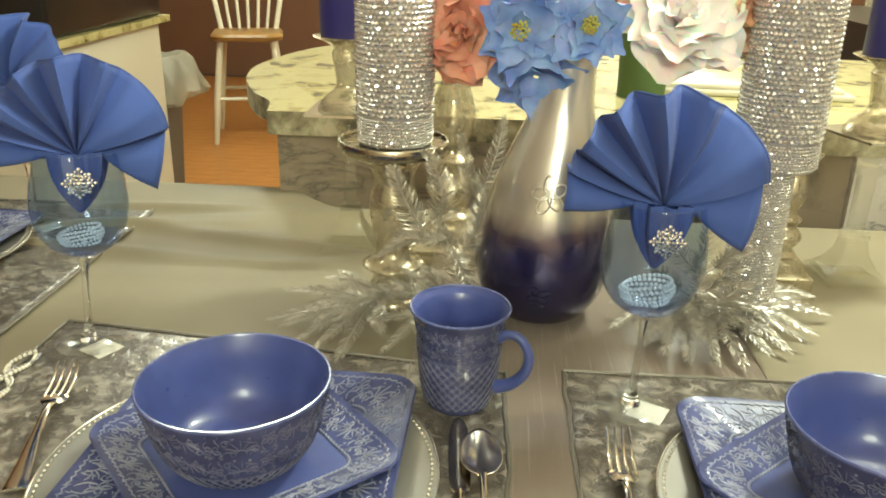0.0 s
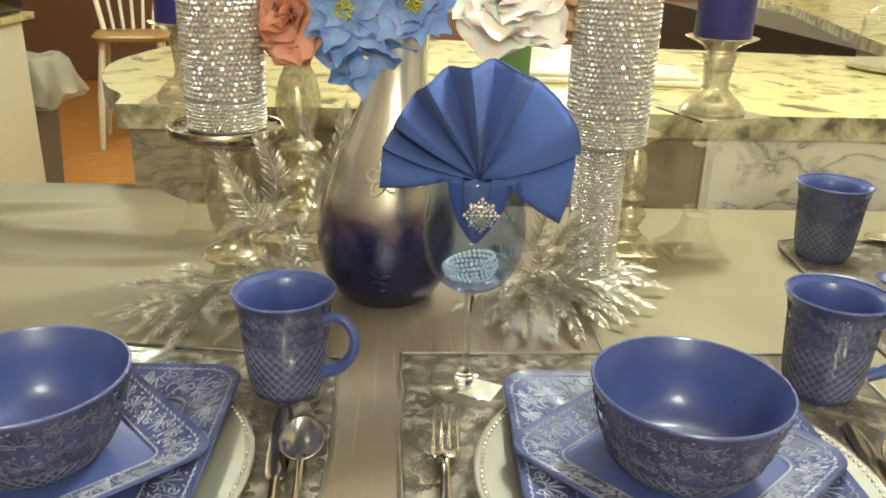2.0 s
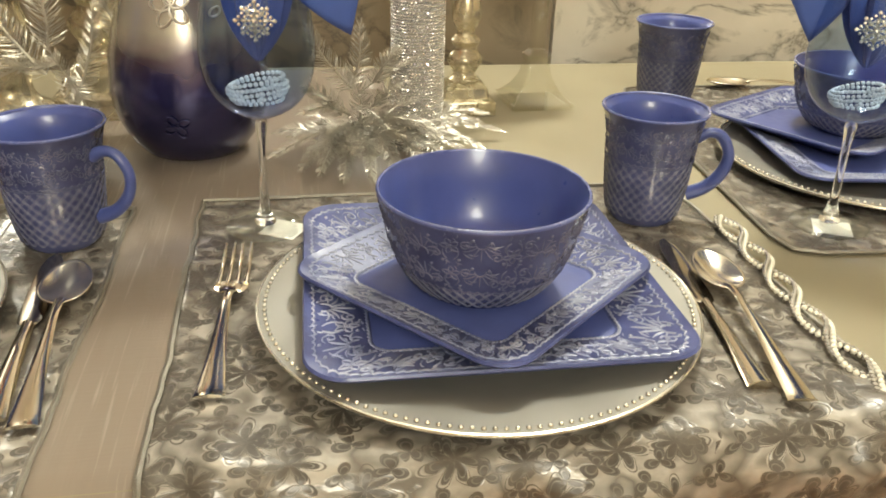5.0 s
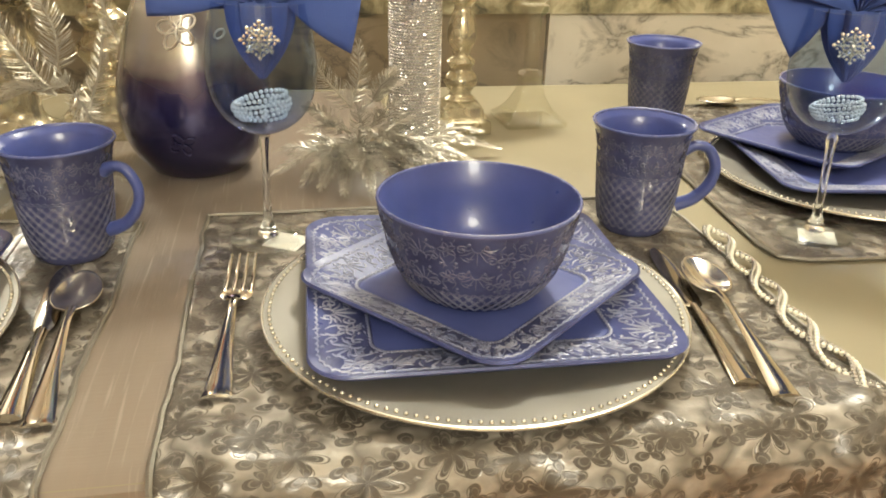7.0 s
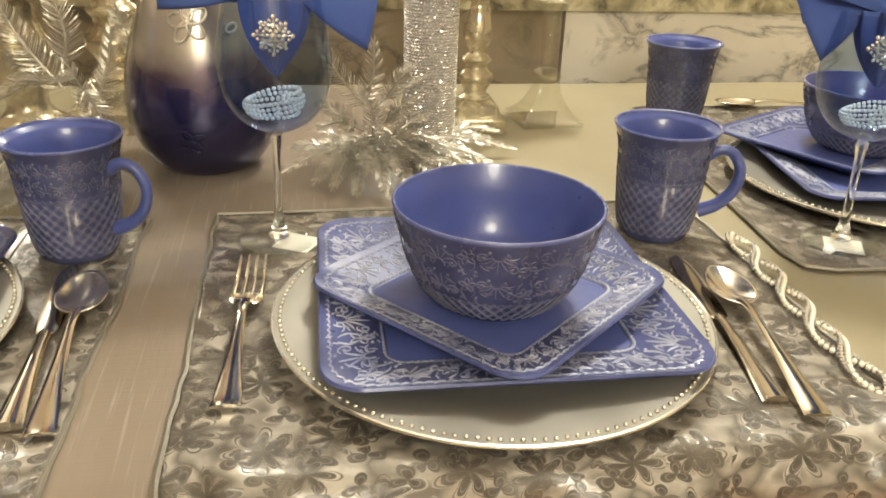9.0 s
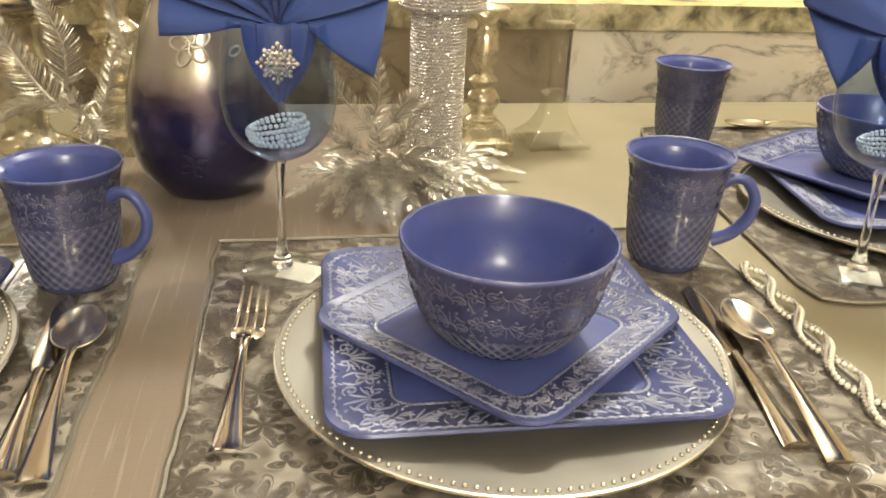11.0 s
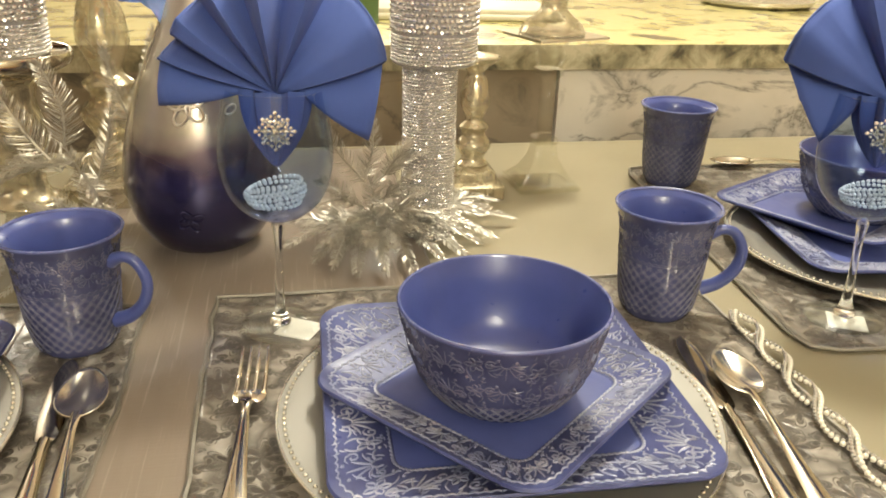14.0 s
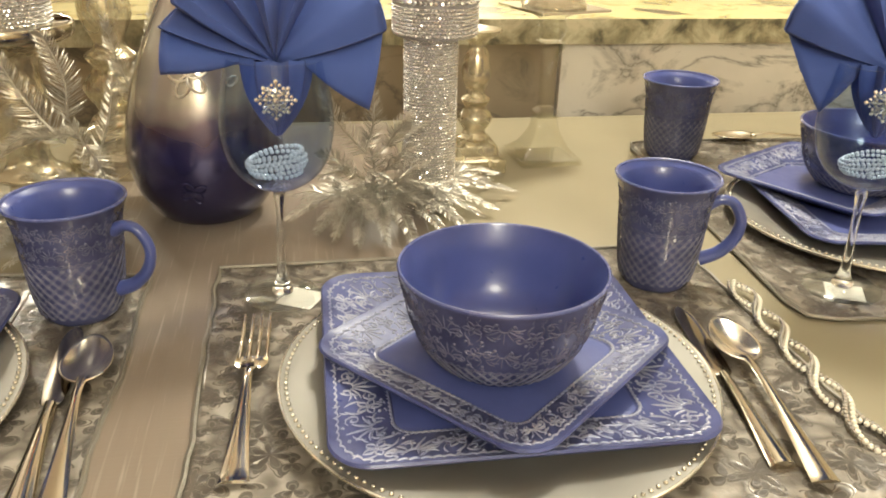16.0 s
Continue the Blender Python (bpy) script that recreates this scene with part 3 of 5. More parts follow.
def make_napkin(droop=((0.088, 0.024), (0.076, -0.042))):
    """A fan of pleats above the rim and a tail in the glass; origin at the middle of the rim."""
    ob = thing("napkin", "royal blue cotton napkin folded into a pleated fan", "napkin", group="napkins")
    folds = [(190, 0.078, 0.030), (180, 0.084, 0.034), (169, 0.090, 0.026), (162, 0.099, -0.012), (155, 0.093, 0.012), (148, 0.098, -0.008), (141, 0.100, -0.010), (131, 0.098, 0.016), (121, 0.106, -0.008), (108, 0.107, 0.018), (98, 0.112, -0.014), (84, 0.113, 0.016), (72, 0.112, -0.012), (62, 0.110, 0.006), (50, 0.109, -0.006), (36, 0.106, -0.013), (19, 0.101, -0.010), (10, 0.090, 0.024), (-4, 0.084, 0.034), (-18, 0.080, 0.028)]
    bm = bmesh.new()
    layers = []
    radial = 12
    for j in range(radial + 1):
        t = j / radial
        row = []
        for a0, b0 in zip(folds, folds[1:] + folds[-1:]):
            for s in ((0, 1, 2, 3) if a0 is not b0 else (0,)):
                w = s / 4
                e = w * w * (3 - 2 * w)
                ang = radians(a0[0] + (b0[0] - a0[0]) * w)
                reach = 0.93 * (a0[1] + (b0[1] - a0[1]) * w) * (0.03 + 0.97 * t)
                deep = (a0[2] + (b0[2] - a0[2]) * e) * (0.12 + 0.95 * t) * 1.75
                bulge = -0.012 * math.sin(math.pi * t)
                x = reach * math.cos(ang) * (1 - 0.28 * (1 - t) ** 2)
                row.append(bm.verts.new((x, deep + bulge - 0.004 + 0.018 * t * t, reach * math.sin(ang) * 1.0 - 0.004)))
        layers.append(row)
    for a, b in zip(layers, layers[1:]):
        for k in range(len(a) - 1):
            bm.faces.new((a[k], a[k + 1], b[k + 1], b[k]))
    edge = [v.co.copy() for v in layers[-1]]
    fan = part("fan", bm, NAPKIN, ob)
    part("hem", tube(edge, 0.0013, 6), NAPKIN, fan)
    thick = fan.modifiers.new("thickness", "SOLIDIFY")
    thick.thickness, thick.offset = 0.0016, 0
    # the two folded wings that droop over the rim
    for sign, b, c in ((1, *droop), (-1, (0.088, 0.022), (0.090, -0.013))):
        bm = bmesh.new()
        steps, rows = 8, []
        for j in range(steps + 1):
            t = j / steps
            row = []
            for k in range(steps + 1):
                w = k / steps
                x = 0.018 + (b[0] + (c[0] - b[0]) * w - 0.018) * t
                z = 0.002 + (b[1] + (c[1] - b[1]) * w - 0.002) * t
                y = -0.012 - 0.012 * t * math.sin(math.pi * w) + 0.016 * t * (1 - w) + 0.004 * t
                row.append(bm.verts.new((sign * x, y, z - 0.004 * math.sin(math.pi * t) * (1 if w > 0.5 else 0))))
            rows.append(row)
        for p, q in zip(rows, rows[1:]):
            for k in range(steps):
                bm.faces.new((p[k], p[k + 1], q[k + 1], q[k]))
        wing = part("wing", bm, NAPKIN, ob)
        thick = wing.modifiers.new("thickness", "SOLIDIFY")
        thick.thickness, thick.offset = 0.0022, 0
    # tail held in the bowl of the glass
    bm = bmesh.new()
    rows = []
    for j in range(9):
        t = j / 8
        r = 0.0265 * (1 - t ** 2.4) + 0.003
        row = []
        for k in range(72):
            a = 2 * math.pi * k / 72
            w = 1 + 0.20 * math.cos(9 * a) * (1 - t * 0.4)
            row.append(bm.verts.new((r * w * math.cos(a) * 0.86, -0.004 + r * w * math.sin(a) * 0.75, 0.002 - 0.068 * t)))
        rows.append(row)
    for a, b in zip(rows, rows[1:]):
        for k in range(72):
            bm.faces.new((a[k], a[(k + 1) % 72], b[(k + 1) % 72], b[k]))
    bm.faces.new(rows[-1])
    part("tail", bm, NAPKIN, ob)
    return ob


def make_fork():
    ob = thing("fork", "polished stainless steel dinner fork", "fork", group="forks")
    for k in range(4):
        bm = bmesh.new()
        x = -0.0108 + 0.0072 * k
        tube([(x, 0.209, 0.012), (x, 0.190, 0.0075), (x, 0.168, 0.0055), (x, 0.143, 0.007)], [0.0011, 0.0016, 0.0019, 0.0024], 8, bm)
        part("tine", bm, CHROME, ob)
    rows = [(0.146, 0.0131, 0.0066), (0.138, 0.0126, 0.0062), (0.129, 0.0085, 0.0075), (0.124, 0.0042, 0.0105), (0.105, 0.0036, 0.0125), (0.06, 0.0055, 0.0085), (0.012, 0.0090, 0.0035), (0.0, 0.0105, 0.0030)]
    part("handle", blade_mesh(rows, 0.0024), CHROME, ob)
    return ob


def blade_mesh(rows, thick):
    """A bar given by y, half width and height, arched across."""
    bm = bmesh.new()
    rows = smooth_profile(rows, 4)
    rings = []
    for y, w, z in rows:
        rings.append([bm.verts.new((x * w, y, z + h * thick)) for x, h in ((-1, 0.2), (-0.6, 0.85), (0, 1.1), (0.6, 0.85), (1, 0.2), (0.6, -0.15), (-0.6, -0.15))])
    for a, b in zip(rings, rings[1:]):
        for k in range(7):
            bm.faces.new((a[k], a[(k + 1) % 7], b[(k + 1) % 7], b[k]))
    bm.faces.new(rings[0])
    bm.faces.new(rings[-1][::-1])
    return bm


def make_spoon():
    ob = thing("spoon", "polished stainless steel table spoon", "spoon", group="spoons")
    bm = bmesh.new()
    grid = []
    for i in range(13):
        r = i / 12
        row = []
        for k in range(32):
            a = 2 * math.pi * k / 32
            x, y = r * math.cos(a), r * math.sin(a)
            shape = 1 - 0.13 * y
            row.append(bm.verts.new((x * 0.0200 * shape, 0.174 + y * 0.036, 0.0032 + 0.0075 * r * r)))
        grid.append(row)
    for a, b in zip(grid, grid[1:]):
        for k in range(32):
            bm.faces.new((a[k], a[(k + 1) % 32], b[(k + 1) % 32], b[k]))
    bmesh.ops.remove_doubles(bm, verts=bm.verts, dist=1e-5)
    dish = part("dish", bm, DISH_STEEL, ob)
    solid = dish.modifiers.new("thickness", "SOLIDIFY")
    solid.thickness, solid.offset = 0.0013, -1
    rows = [(0.146, 0.0050, 0.0100), (0.138, 0.0040, 0.0115), (0.115, 0.0034, 0.0120), (0.07, 0.0052, 0.0085), (0.012, 0.0090, 0.0035), (0.0, 0.0105, 0.0030)]
    part("handle", blade_mesh(rows, 0.0024), CHROME, ob)
    return ob


def make_knife():
    ob = thing("knife", "polished stainless steel table knife", "knife", group="knives")
    rows = [(0.228, 0.0012, 0.003), (0.222, 0.0055, 0.003), (0.200, 0.0092, 0.003), (0.140, 0.0098, 0.003), (0.118, 0.0085, 0.003), (0.112, 0.0055, 0.003)]
    part("blade", blade_mesh(rows, 0.0012), BLADE_STEEL, ob)
    rows = [(0.113, 0.0050, 0.001), (0.095, 0.0052, 0.001), (0.05, 0.0072, 0.001), (0.008, 0.0098, 0.001), (0.0, 0.0102, 0.001)]
    part("handle", blade_mesh(rows, 0.0060), CHROME, ob)
    return ob


def make_bead_rope(points):
    """Pearl and rhinestone strands braided along a line."""
    ob = thing("bead_rope", "braided rope of ivory pearls and rhinestones on the mat's edge", "bead rope", group="bead ropes")
    line = [Vector(p) for p in smooth_profile(points, 14)]
    run = [0.0]
    for a, b in zip(line, line[1:]):
        run.append(run[-1] + (b - a).length)
    for s, (mat, name, size, step) in enumerate(((WHITE_PEARL, "pearl_strand", 0.0027, 0.0050), (GEM, "rhinestone_strand", 0.0023, 0.0042), (WHITE_PEARL, "pearl_strand", 0.0027, 0.0050), (GEM, "rhinestone_strand", 0.0023, 0.0042))):
        bm = bmesh.new()
        d = 0.0
        while d < run[-1]:
            k = min(int(np.searchsorted(run, d, "right")) - 1, len(line) - 2)
            t = (d - run[k]) / (run[k + 1] - run[k])
            p = line[k].lerp(line[k + 1], t)
            along = (line[k + 1] - line[k]).normalized()
            side = along.cross(Vector((0, 0, 1)))
            ph = 2 * math.pi * d / 0.11 + (s // 2) * math.pi + (s % 2) * 0.55
            p = p + side * 0.0105 * math.sin(ph) + Vector((0, 0, 0.0045 + 0.0016 * math.cos(ph)))
            bmesh.ops.create_icosphere(bm, subdivisions=1, radius=size, matrix=Matrix.Translation(p))
            d += step
        part(name, bm, mat, ob, smooth=mat is WHITE_PEARL)["kind"] = "stuff"
    return ob


MUG, BOWL = make_mug(), make_bowl()
DINNER = make_plate("dinner_plate", "square blue stoneware dinner plate with raised floral rim", 0.1365, 0.030, 0.088, 11)
SALAD = make_plate("salad_plate", "square blue stoneware salad plate with raised floral rim, turned cornerwise", 0.1055, 0.028, 0.068, 12)
CHARGER_PLATE = make_charger()
WINE, PAPER, PEARLS, FAN = make_glass(), make_tag(), make_bracelet(), make_napkin()
TURNED_FAN = make_napkin(((0.086, 0.020), (0.050, -0.046)))
FORK, SPOON, KNIFE = make_fork(), make_spoon(), make_knife()
used = set()


def put(ob, m):
    """The first use moves the thing itself, later ones copy it."""
    if ob.name in used:
        return copy_thing(ob, m)
    used.add(ob.name)
    ob.matrix_basis = m
    return ob


M = T + 0.0035


def stack(charger, dinner, salad, bowl):
    """Charger, dinner plate, salad plate and bowl, each given by x, y and turn."""
    put(CHARGER_PLATE, pose(charger[0], charger[1], M, 0, 0, charger[2]) @ Matrix.Diagonal((1.014, 1.014, 1, 1)))
    put(DINNER, pose(dinner[0], dinner[1], M + 0.0075, 0, 0, dinner[2]))
    put(SALAD, pose(salad[0], salad[1], M + 0.0165, 0, 0, salad[2]))
    put(BOWL, pose(bowl[0], bowl[1], M + 0.0257, 0, 0, bowl[2]) @ Matrix.Diagonal((1.012, 1.012, 0.99, 1)))


def place_setting(cx, cy, turn):
    c, s = math.cos(radians(turn)), math.sin(radians(turn))

    def at(x, y, more):
        return (cx + x * c - y * s, cy + x * s + y * c, turn + more)
    stack(at(0.002, -0.008, 0), at(0.004, 0.008, -1), at(0.002, 0.001, 41), at(0.002, -0.006, 20))


def wine_setting(x, y, tilt=0.0, turn=0.0, hand=1, tag_turn=-28, back=0.0):
    put(PAPER, pose(x + (0.012 if hand > 0 else -0.006), y - 0.004, M, 0, 0, tag_turn))
    stand = pose(x, y, M + 0.0012, -back, tilt, 0) @ pose(0, 0, 0, 0, 0, turn) @ Matrix.Diagonal((1.03, 1.03, 1.0, 1))
    put(WINE, stand)
    put(PEARLS, stand @ pose(0, 0, 0.1230, 0, -6, 0) @ Matrix.Diagonal((0.88, 0.88, 0.88, 1)))
    put(FAN if hand > 0 else TURNED_FAN, stand @ pose(0.001, 0, 0.2250) @ Matrix.Diagonal((hand, 1, 1, 1)))


place_setting(0.383, 0.588, 0)
place_setting(-0.147, 0.602, 0)
stack((0.915, 0.848, 90), (0.926, 0.868, -8), (0.902, 0.929, 30), (0.930, 0.912, 70))
place_setting(-0.785, 1.06, -90)
put(MUG, pose(0.589, 0.745, M, 0, 0, -20) @ Matrix.Diagonal((1.05, 1.05, 0.975, 1)))
put(MUG, pose(0.037, 0.750, M, 0, 0, -20) @ Matrix.Diagonal((1, 1, 0.97, 1)))
put(MUG, pose(0.782, 1.132, M, 0, 0, 60) @ Matrix.Diagonal((1.05, 1.05, 1.03, 1)))
for fan in (FAN, TURNED_FAN):
    snowflake(fan, (0.0, -0.0425, -0.025), 0.0155)
for spot in ((0.216, 0.752, 1.5, 0), (-0.394, 0.822, 1.5, 28, 1, -28, 5.0), (0.770, 0.698, -2.5, -35, -1), (-0.665, 1.20, 0, 0)):
    wine_setting(*spot)
put(FORK, pose(0.186, 0.488, M, 0, 0, -2.6))
put(FORK, pose(-0.333, 0.561, M, 0, 0, 15))
put(SPOON, pose(0.076, 0.472, M, 0, 0, 4.0))
put(KNIFE, pose(0.054, 0.482, M, 0, 0, 3.5))
put(SPOON, pose(0.576, 0.430, M + 0.002, 0, 0, -7.5))
put(KNIFE, pose(0.559, 0.452, M, 0, 0, -6.5))
put(SPOON, pose(1.088, 1.172, M, 0, 0, 84))
make_bead_rope([(0.662, 0.716, M), (0.657, 0.640, M), (0.649, 0.570, M), (0.642, 0.50, M), (0.643, 0.43, M)])
make_bead_rope([(-0.441, 0.790, M), (-0.445, 0.75, M), (-0.435, 0.69, M), (-0.432, 0.60, M), (-0.430, 0.50, M)])

# ---- table linen ----
def sheet(name, outline_fn, nx, ny, mat, label, category, thick=0.0012, group="", kind=""):
    """A cloth from a grid of u, v in 0..1."""
    bm = bmesh.new()
    grid = [[bm.verts.new(outline_fn(i / nx, j / ny)) for j in range(ny + 1)] for i in range(nx + 1)]
    for i in range(nx):
        for j in range(ny):
            bm.faces.new((grid[i][j], grid[i + 1][j], grid[i + 1][j + 1], grid[i][j + 1]))
    ob = mesh_object(name, bm, mat)
    if thick:
        solid = ob.modifiers.new("thickness", "SOLIDIFY")
        solid.thickness, solid.offset = thick, -1
    return tagged(ob, label, category, group, kind)


EDGE_Y, BEND = 0.412, 0.012


def over_edge(x, d, lift):
    """A place d metres from the table's front edge: d below 0 hangs down over it."""
    if d > 0:
        return Vector((x, EDGE_Y + BEND + d, T + lift))
    a = min(-d / BEND, math.pi / 2)
    down = max(0.0, -d - BEND * math.pi / 2)
    r = BEND + lift
    return Vector((x, EDGE_Y + BEND - r * math.sin(a), T - BEND + r * math.cos(a) - down))


def back_edge(x):
    s = min(1.0, max(0.0, (-0.20 - x) / 0.14))
    return 1.365 + 0.105 * s * s * (3 - 2 * s)


def cloth_at(u, v):
    x = -1.25 + 3.05 * u
    back = back_edge(x) - EDGE_Y - BEND
    d = -0.34 + (back + 0.64) * v
    ripple = 0.0016 * noise.noise(Vector((x * 3.2, d * 9, 0))) + 0.006 * max(0.0, noise.noise(Vector((x * 4 + 3, d * 7, 5)))) * max(0.0, min(1.0, (d - 0.72) * 6)) * max(0.0, min(1.0, (0.0 - x) * 6))
    for cx, cy, slope, tall in ((-0.35, 0.62, 0.10, 0.005), (-0.30, 0.76, -0.22, 0.011), (-0.45, 0.90, 0.06, 0.012), (-0.25, 0.88, 0.16, 0.010), (-0.55, 0.70, -0.12, 0.008), (-0.50, 0.81, 0.14, 0.010), (-0.20, 0.68, 0.20, 0.006)):
        off = (d - cy - slope * (x - cx)) / 0.020
        ripple += tall * math.exp(-off * off) * math.exp(-(((x - cx) / 0.24) ** 2))
    if d < 0.01:
        p = over_edge(x, d, 0.0)
        p.y -= 0.010 * min(1.0, max(0.0, (-d - 0.03) * 8)) * (1 + math.sin(x * 34 + math.sin(x * 9)))
        return p
    if d < back:
        flat = min(1.0, max(0.0, (d - 0.02) * 20)) * (0.25 if d < 0.66 else 1.0)
        return Vector((x, EDGE_Y + BEND + d, T - 0.0012 + ripple * flat * (1 if x < 0.0 else 0.25)))
    e = d - back
    a = min(e / 0.012, math.pi / 2)
    return Vector((x, EDGE_Y + BEND + back + 0.012 * math.sin(a), T - 0.012 + 0.012 * math.cos(a) - max(0.0, e - 0.0188)))


tablecloth = sheet("tablecloth", cloth_at, 220, 190, TABLECLOTH, "cream cotton tablecloth with soft creases over the dining table", "tablecloth", 0.0)

table = thing("dining_table", "long wooden dining table hidden by a cream tablecloth", "table")
bm = bmesh.new()
box(bm, -1.24, 1.79, EDGE_Y + 0.008, 1.355, T - 0.035, T - 0.006, 0.004)
part("tabletop", bm, WOOD, table)
for x in (-1.15, 1.70):
    for y in (0.50, 1.28):
        part("leg", lathe([(0, 0), (0.025, 0), (0.032, 0.3), (0.038, T - 0.036), (0, T - 0.036)], 20), WOOD, table).location = (x, y, 0)


def runner_at(u, v):
    x = -0.02 + 0.40 * u
    d = -0.30 + (1.345 - EDGE_Y - BEND + 0.30) * v
    p = over_edge(x, d, 0.0012)
    if d > 0.02:
        p.z += 0.0007 * (1 + noise.noise(Vector((x * 12, d * 5, 2))))
    return p


runner = thing("table_runner", "taupe slubbed satin table runner across the table", "table runner")
runner_cloth = sheet("cloth", runner_at, 24, 110, RUNNER, "", "", 0.0)
runner_cloth.parent = runner
for side in (0.0, 1.0):
    part("hem", tube([runner_at(side, k / 90) + Vector((0, 0, 0.0004)) for k in range(91)], 0.0012, 6), RUNNER, runner)


def make_mat(x0, x1, y_back, drop, seed, skew=0.0):
    """A mat whose front hangs over the table's edge."""
    ob = thing("placemat", "taupe brocade satin placemat hanging over the table's edge", "placemat", group="placemats")
    reach = y_back - EDGE_Y - BEND

    def at(u, v):
        x = x0 + (x1 - x0) * u + 0.003 * noise.noise(Vector((u * 2, v * 5, seed))) + 0.0035 * noise.noise(Vector((u * 3, v * 17, seed + 8)))
        d = -drop + (reach + skew * (0.5 - u) + drop) * v
        lift = 0.0028 + 0.006 * math.exp(-((d + 0.030) / 0.016) ** 2)
        soft = min(1.0, max(0.0, (0.045 - d) / 0.06)) * min(1.0, max(0.0, (d + 0.10) / 0.07))
        lift += soft * (1.0 if d < -0.02 else 0.25 + 0.75 * min(1.0, max(0.0, (abs(x - 0.5 * (x0 + x1)) - 0.13) * 12))) * (0.024 * max(0.0, 0.15 + noise.noise(Vector((x * 15, d * 9, seed + 3.3)))) + 0.006 * abs(noise.noise(Vector((x * 34, d * 20, seed)))))
        p = over_edge(x, d, lift)
        if d < -0.02:
            p.y -= 0.008 * (1 + math.sin(x * 42 + seed)) * min(1.0, -d * 8)
        if d > 0.02:
            p.z += 0.0006 * noise.noise(Vector((x * 11, d * 11, seed)))
        corner = math.hypot(max(0.0, abs(u - 0.5) - 0.47), max(0.0, v - 0.965) * 1.0)
        p.y -= 0.10 * corner
        return p

    nx, ny = 90, 90
    bm = bmesh.new()
    grid = [[bm.verts.new(at(i / nx, j / ny)) for j in range(ny + 1)] for i in range(nx + 1)]
    for i in range(nx):
        for j in range(ny):
            bm.faces.new((grid[i][j], grid[i + 1][j], grid[i + 1][j + 1], grid[i][j + 1]))
    body = part("cloth", bm, BROCADE, ob)
    solid = body.modifiers.new("thickness", "SOLIDIFY")
    solid.thickness, solid.offset = 0.0016, -1
    rim = [at(0, v / 60) for v in range(61)] + [at(u / 40, 1) for u in range(1, 41)] + [at(1, 1 - v / 60) for v in range(1, 61)]
    part("braid_trim", tube([p + Vector((0, 0, 0.0006)) for p in rim], 0.0023, 6), TRIM, ob, "thin silver braid along the edge")
    return ob


make_mat(0.152, 0.652, 0.826, 0.16, 1.0)
make_mat(-0.450, 0.088, 0.850, 0.16, 2.0, 0.07)


def make_side_mat(x0, x1, y0, y1, seed, skew=0.0):
    ob = thing("placemat", "taupe brocade satin placemat lying at the table's end", "placemat", group="placemats")
    nx, ny = 40, 40

    def at(u, v):
        a, b = u * 2 - 1, v * 2 - 1
        cut = max(0.0, abs(a) + abs(b) - 1.86)
        x = (x0 + x1) / 2 + (x1 - x0) / 2 * a * (1 - 0.25 * cut) + skew * b
        y = (y0 + y1) / 2 + (y1 - y0) / 2 * b * (1 - 0.25 * cut) - 0.6 * skew * a
        return Vector((x, y, T + 0.0028 + 0.0008 * noise.noise(Vector((x * 9, y * 9, seed)))))

    bm = bmesh.new()
    grid = [[bm.verts.new(at(i / nx, j / ny)) for j in range(ny + 1)] for i in range(nx + 1)]
    for i in range(nx):
        for j in range(ny):
            bm.faces.new((grid[i][j], grid[i + 1][j], grid[i + 1][j + 1], grid[i][j + 1]))
    body = part("cloth", bm, BROCADE, ob)
    solid = body.modifiers.new("thickness", "SOLIDIFY")
    solid.thickness, solid.offset = 0.0022, -1
    rim = [at(0, v / 30) for v in range(31)] + [at(u / 30, 1) for u in range(1, 31)] + [at(1, 1 - v / 30) for v in range(1, 31)] + [at(1 - u / 30, 0) for u in range(1, 31)]
    part("braid_trim", tube([p + Vector((0, 0, 0.0004)) for p in rim], 0.0019, 6), TRIM, ob, "thin silver braid along the edge")


make_side_mat(0.717, 1.22, 0.630, 1.195, 5.0, 0.022)
make_side_mat(-1.10, -0.512, 0.80, 1.32, 6.0)

# ---- centrepiece ----
VASE_PAINT = material("silver_to_violet_metallic_vase", (0.5, 0.48, 0.45), 0.27, 0.6, Coat_Weight=0.8, Coat_Roughness=0.13)
n = Nodes(VASE_PAINT)
v = n.coords()
zed = n.add("SeparateXYZ", {0: v}).outputs[2]
level = n.math("MULTIPLY_ADD", n.noise(v, 14, 3), 0.06, n.math("SUBTRACT", zed, 0.03))
n.set("Base Color", n.ramp(n.math("MULTIPLY", level, 3.0), [(0.08, (0.026, 0.026, 0.085)), (0.30, (0.042, 0.036, 0.125)), (0.38, (0.12, 0.09, 0.13)), (0.47, (0.54, 0.50, 0.44)), (0.9, (0.76, 0.72, 0.65))]))
n.set("Roughness", n.math("MULTIPLY_ADD", n.noise(v, 30, 4), 0.12, 0.14))
n.bump(n.noise(v, 18, 2), 0.06, 0.004)

vase = thing("vase", "tall metallic glass vase fading from silver to violet blue", "vase", pose(0.131, 0.985, T + 0.003))
prof = smooth_profile([(0.045, 0.0), (0.058, 0.006), (0.077, 0.034), (0.0865, 0.070), (0.0865, 0.100), (0.0815, 0.135), (0.071, 0.175), (0.055, 0.218), (0.040, 0.257), (0.034, 0.29), (0.033, 0.33), (0.038, 0.345)], 6)
bm = lathe([(0, 0.0), *prof, (0.037, 0.345), (0.030, 0.32), (0.0, 0.30)], 72)
for vert in bm.verts:
    vert.co.x += 0.018 * max(0.0, (vert.co.z - 0.06) / 0.28) ** 1.2
part("body", bm, VASE_PAINT, vase)


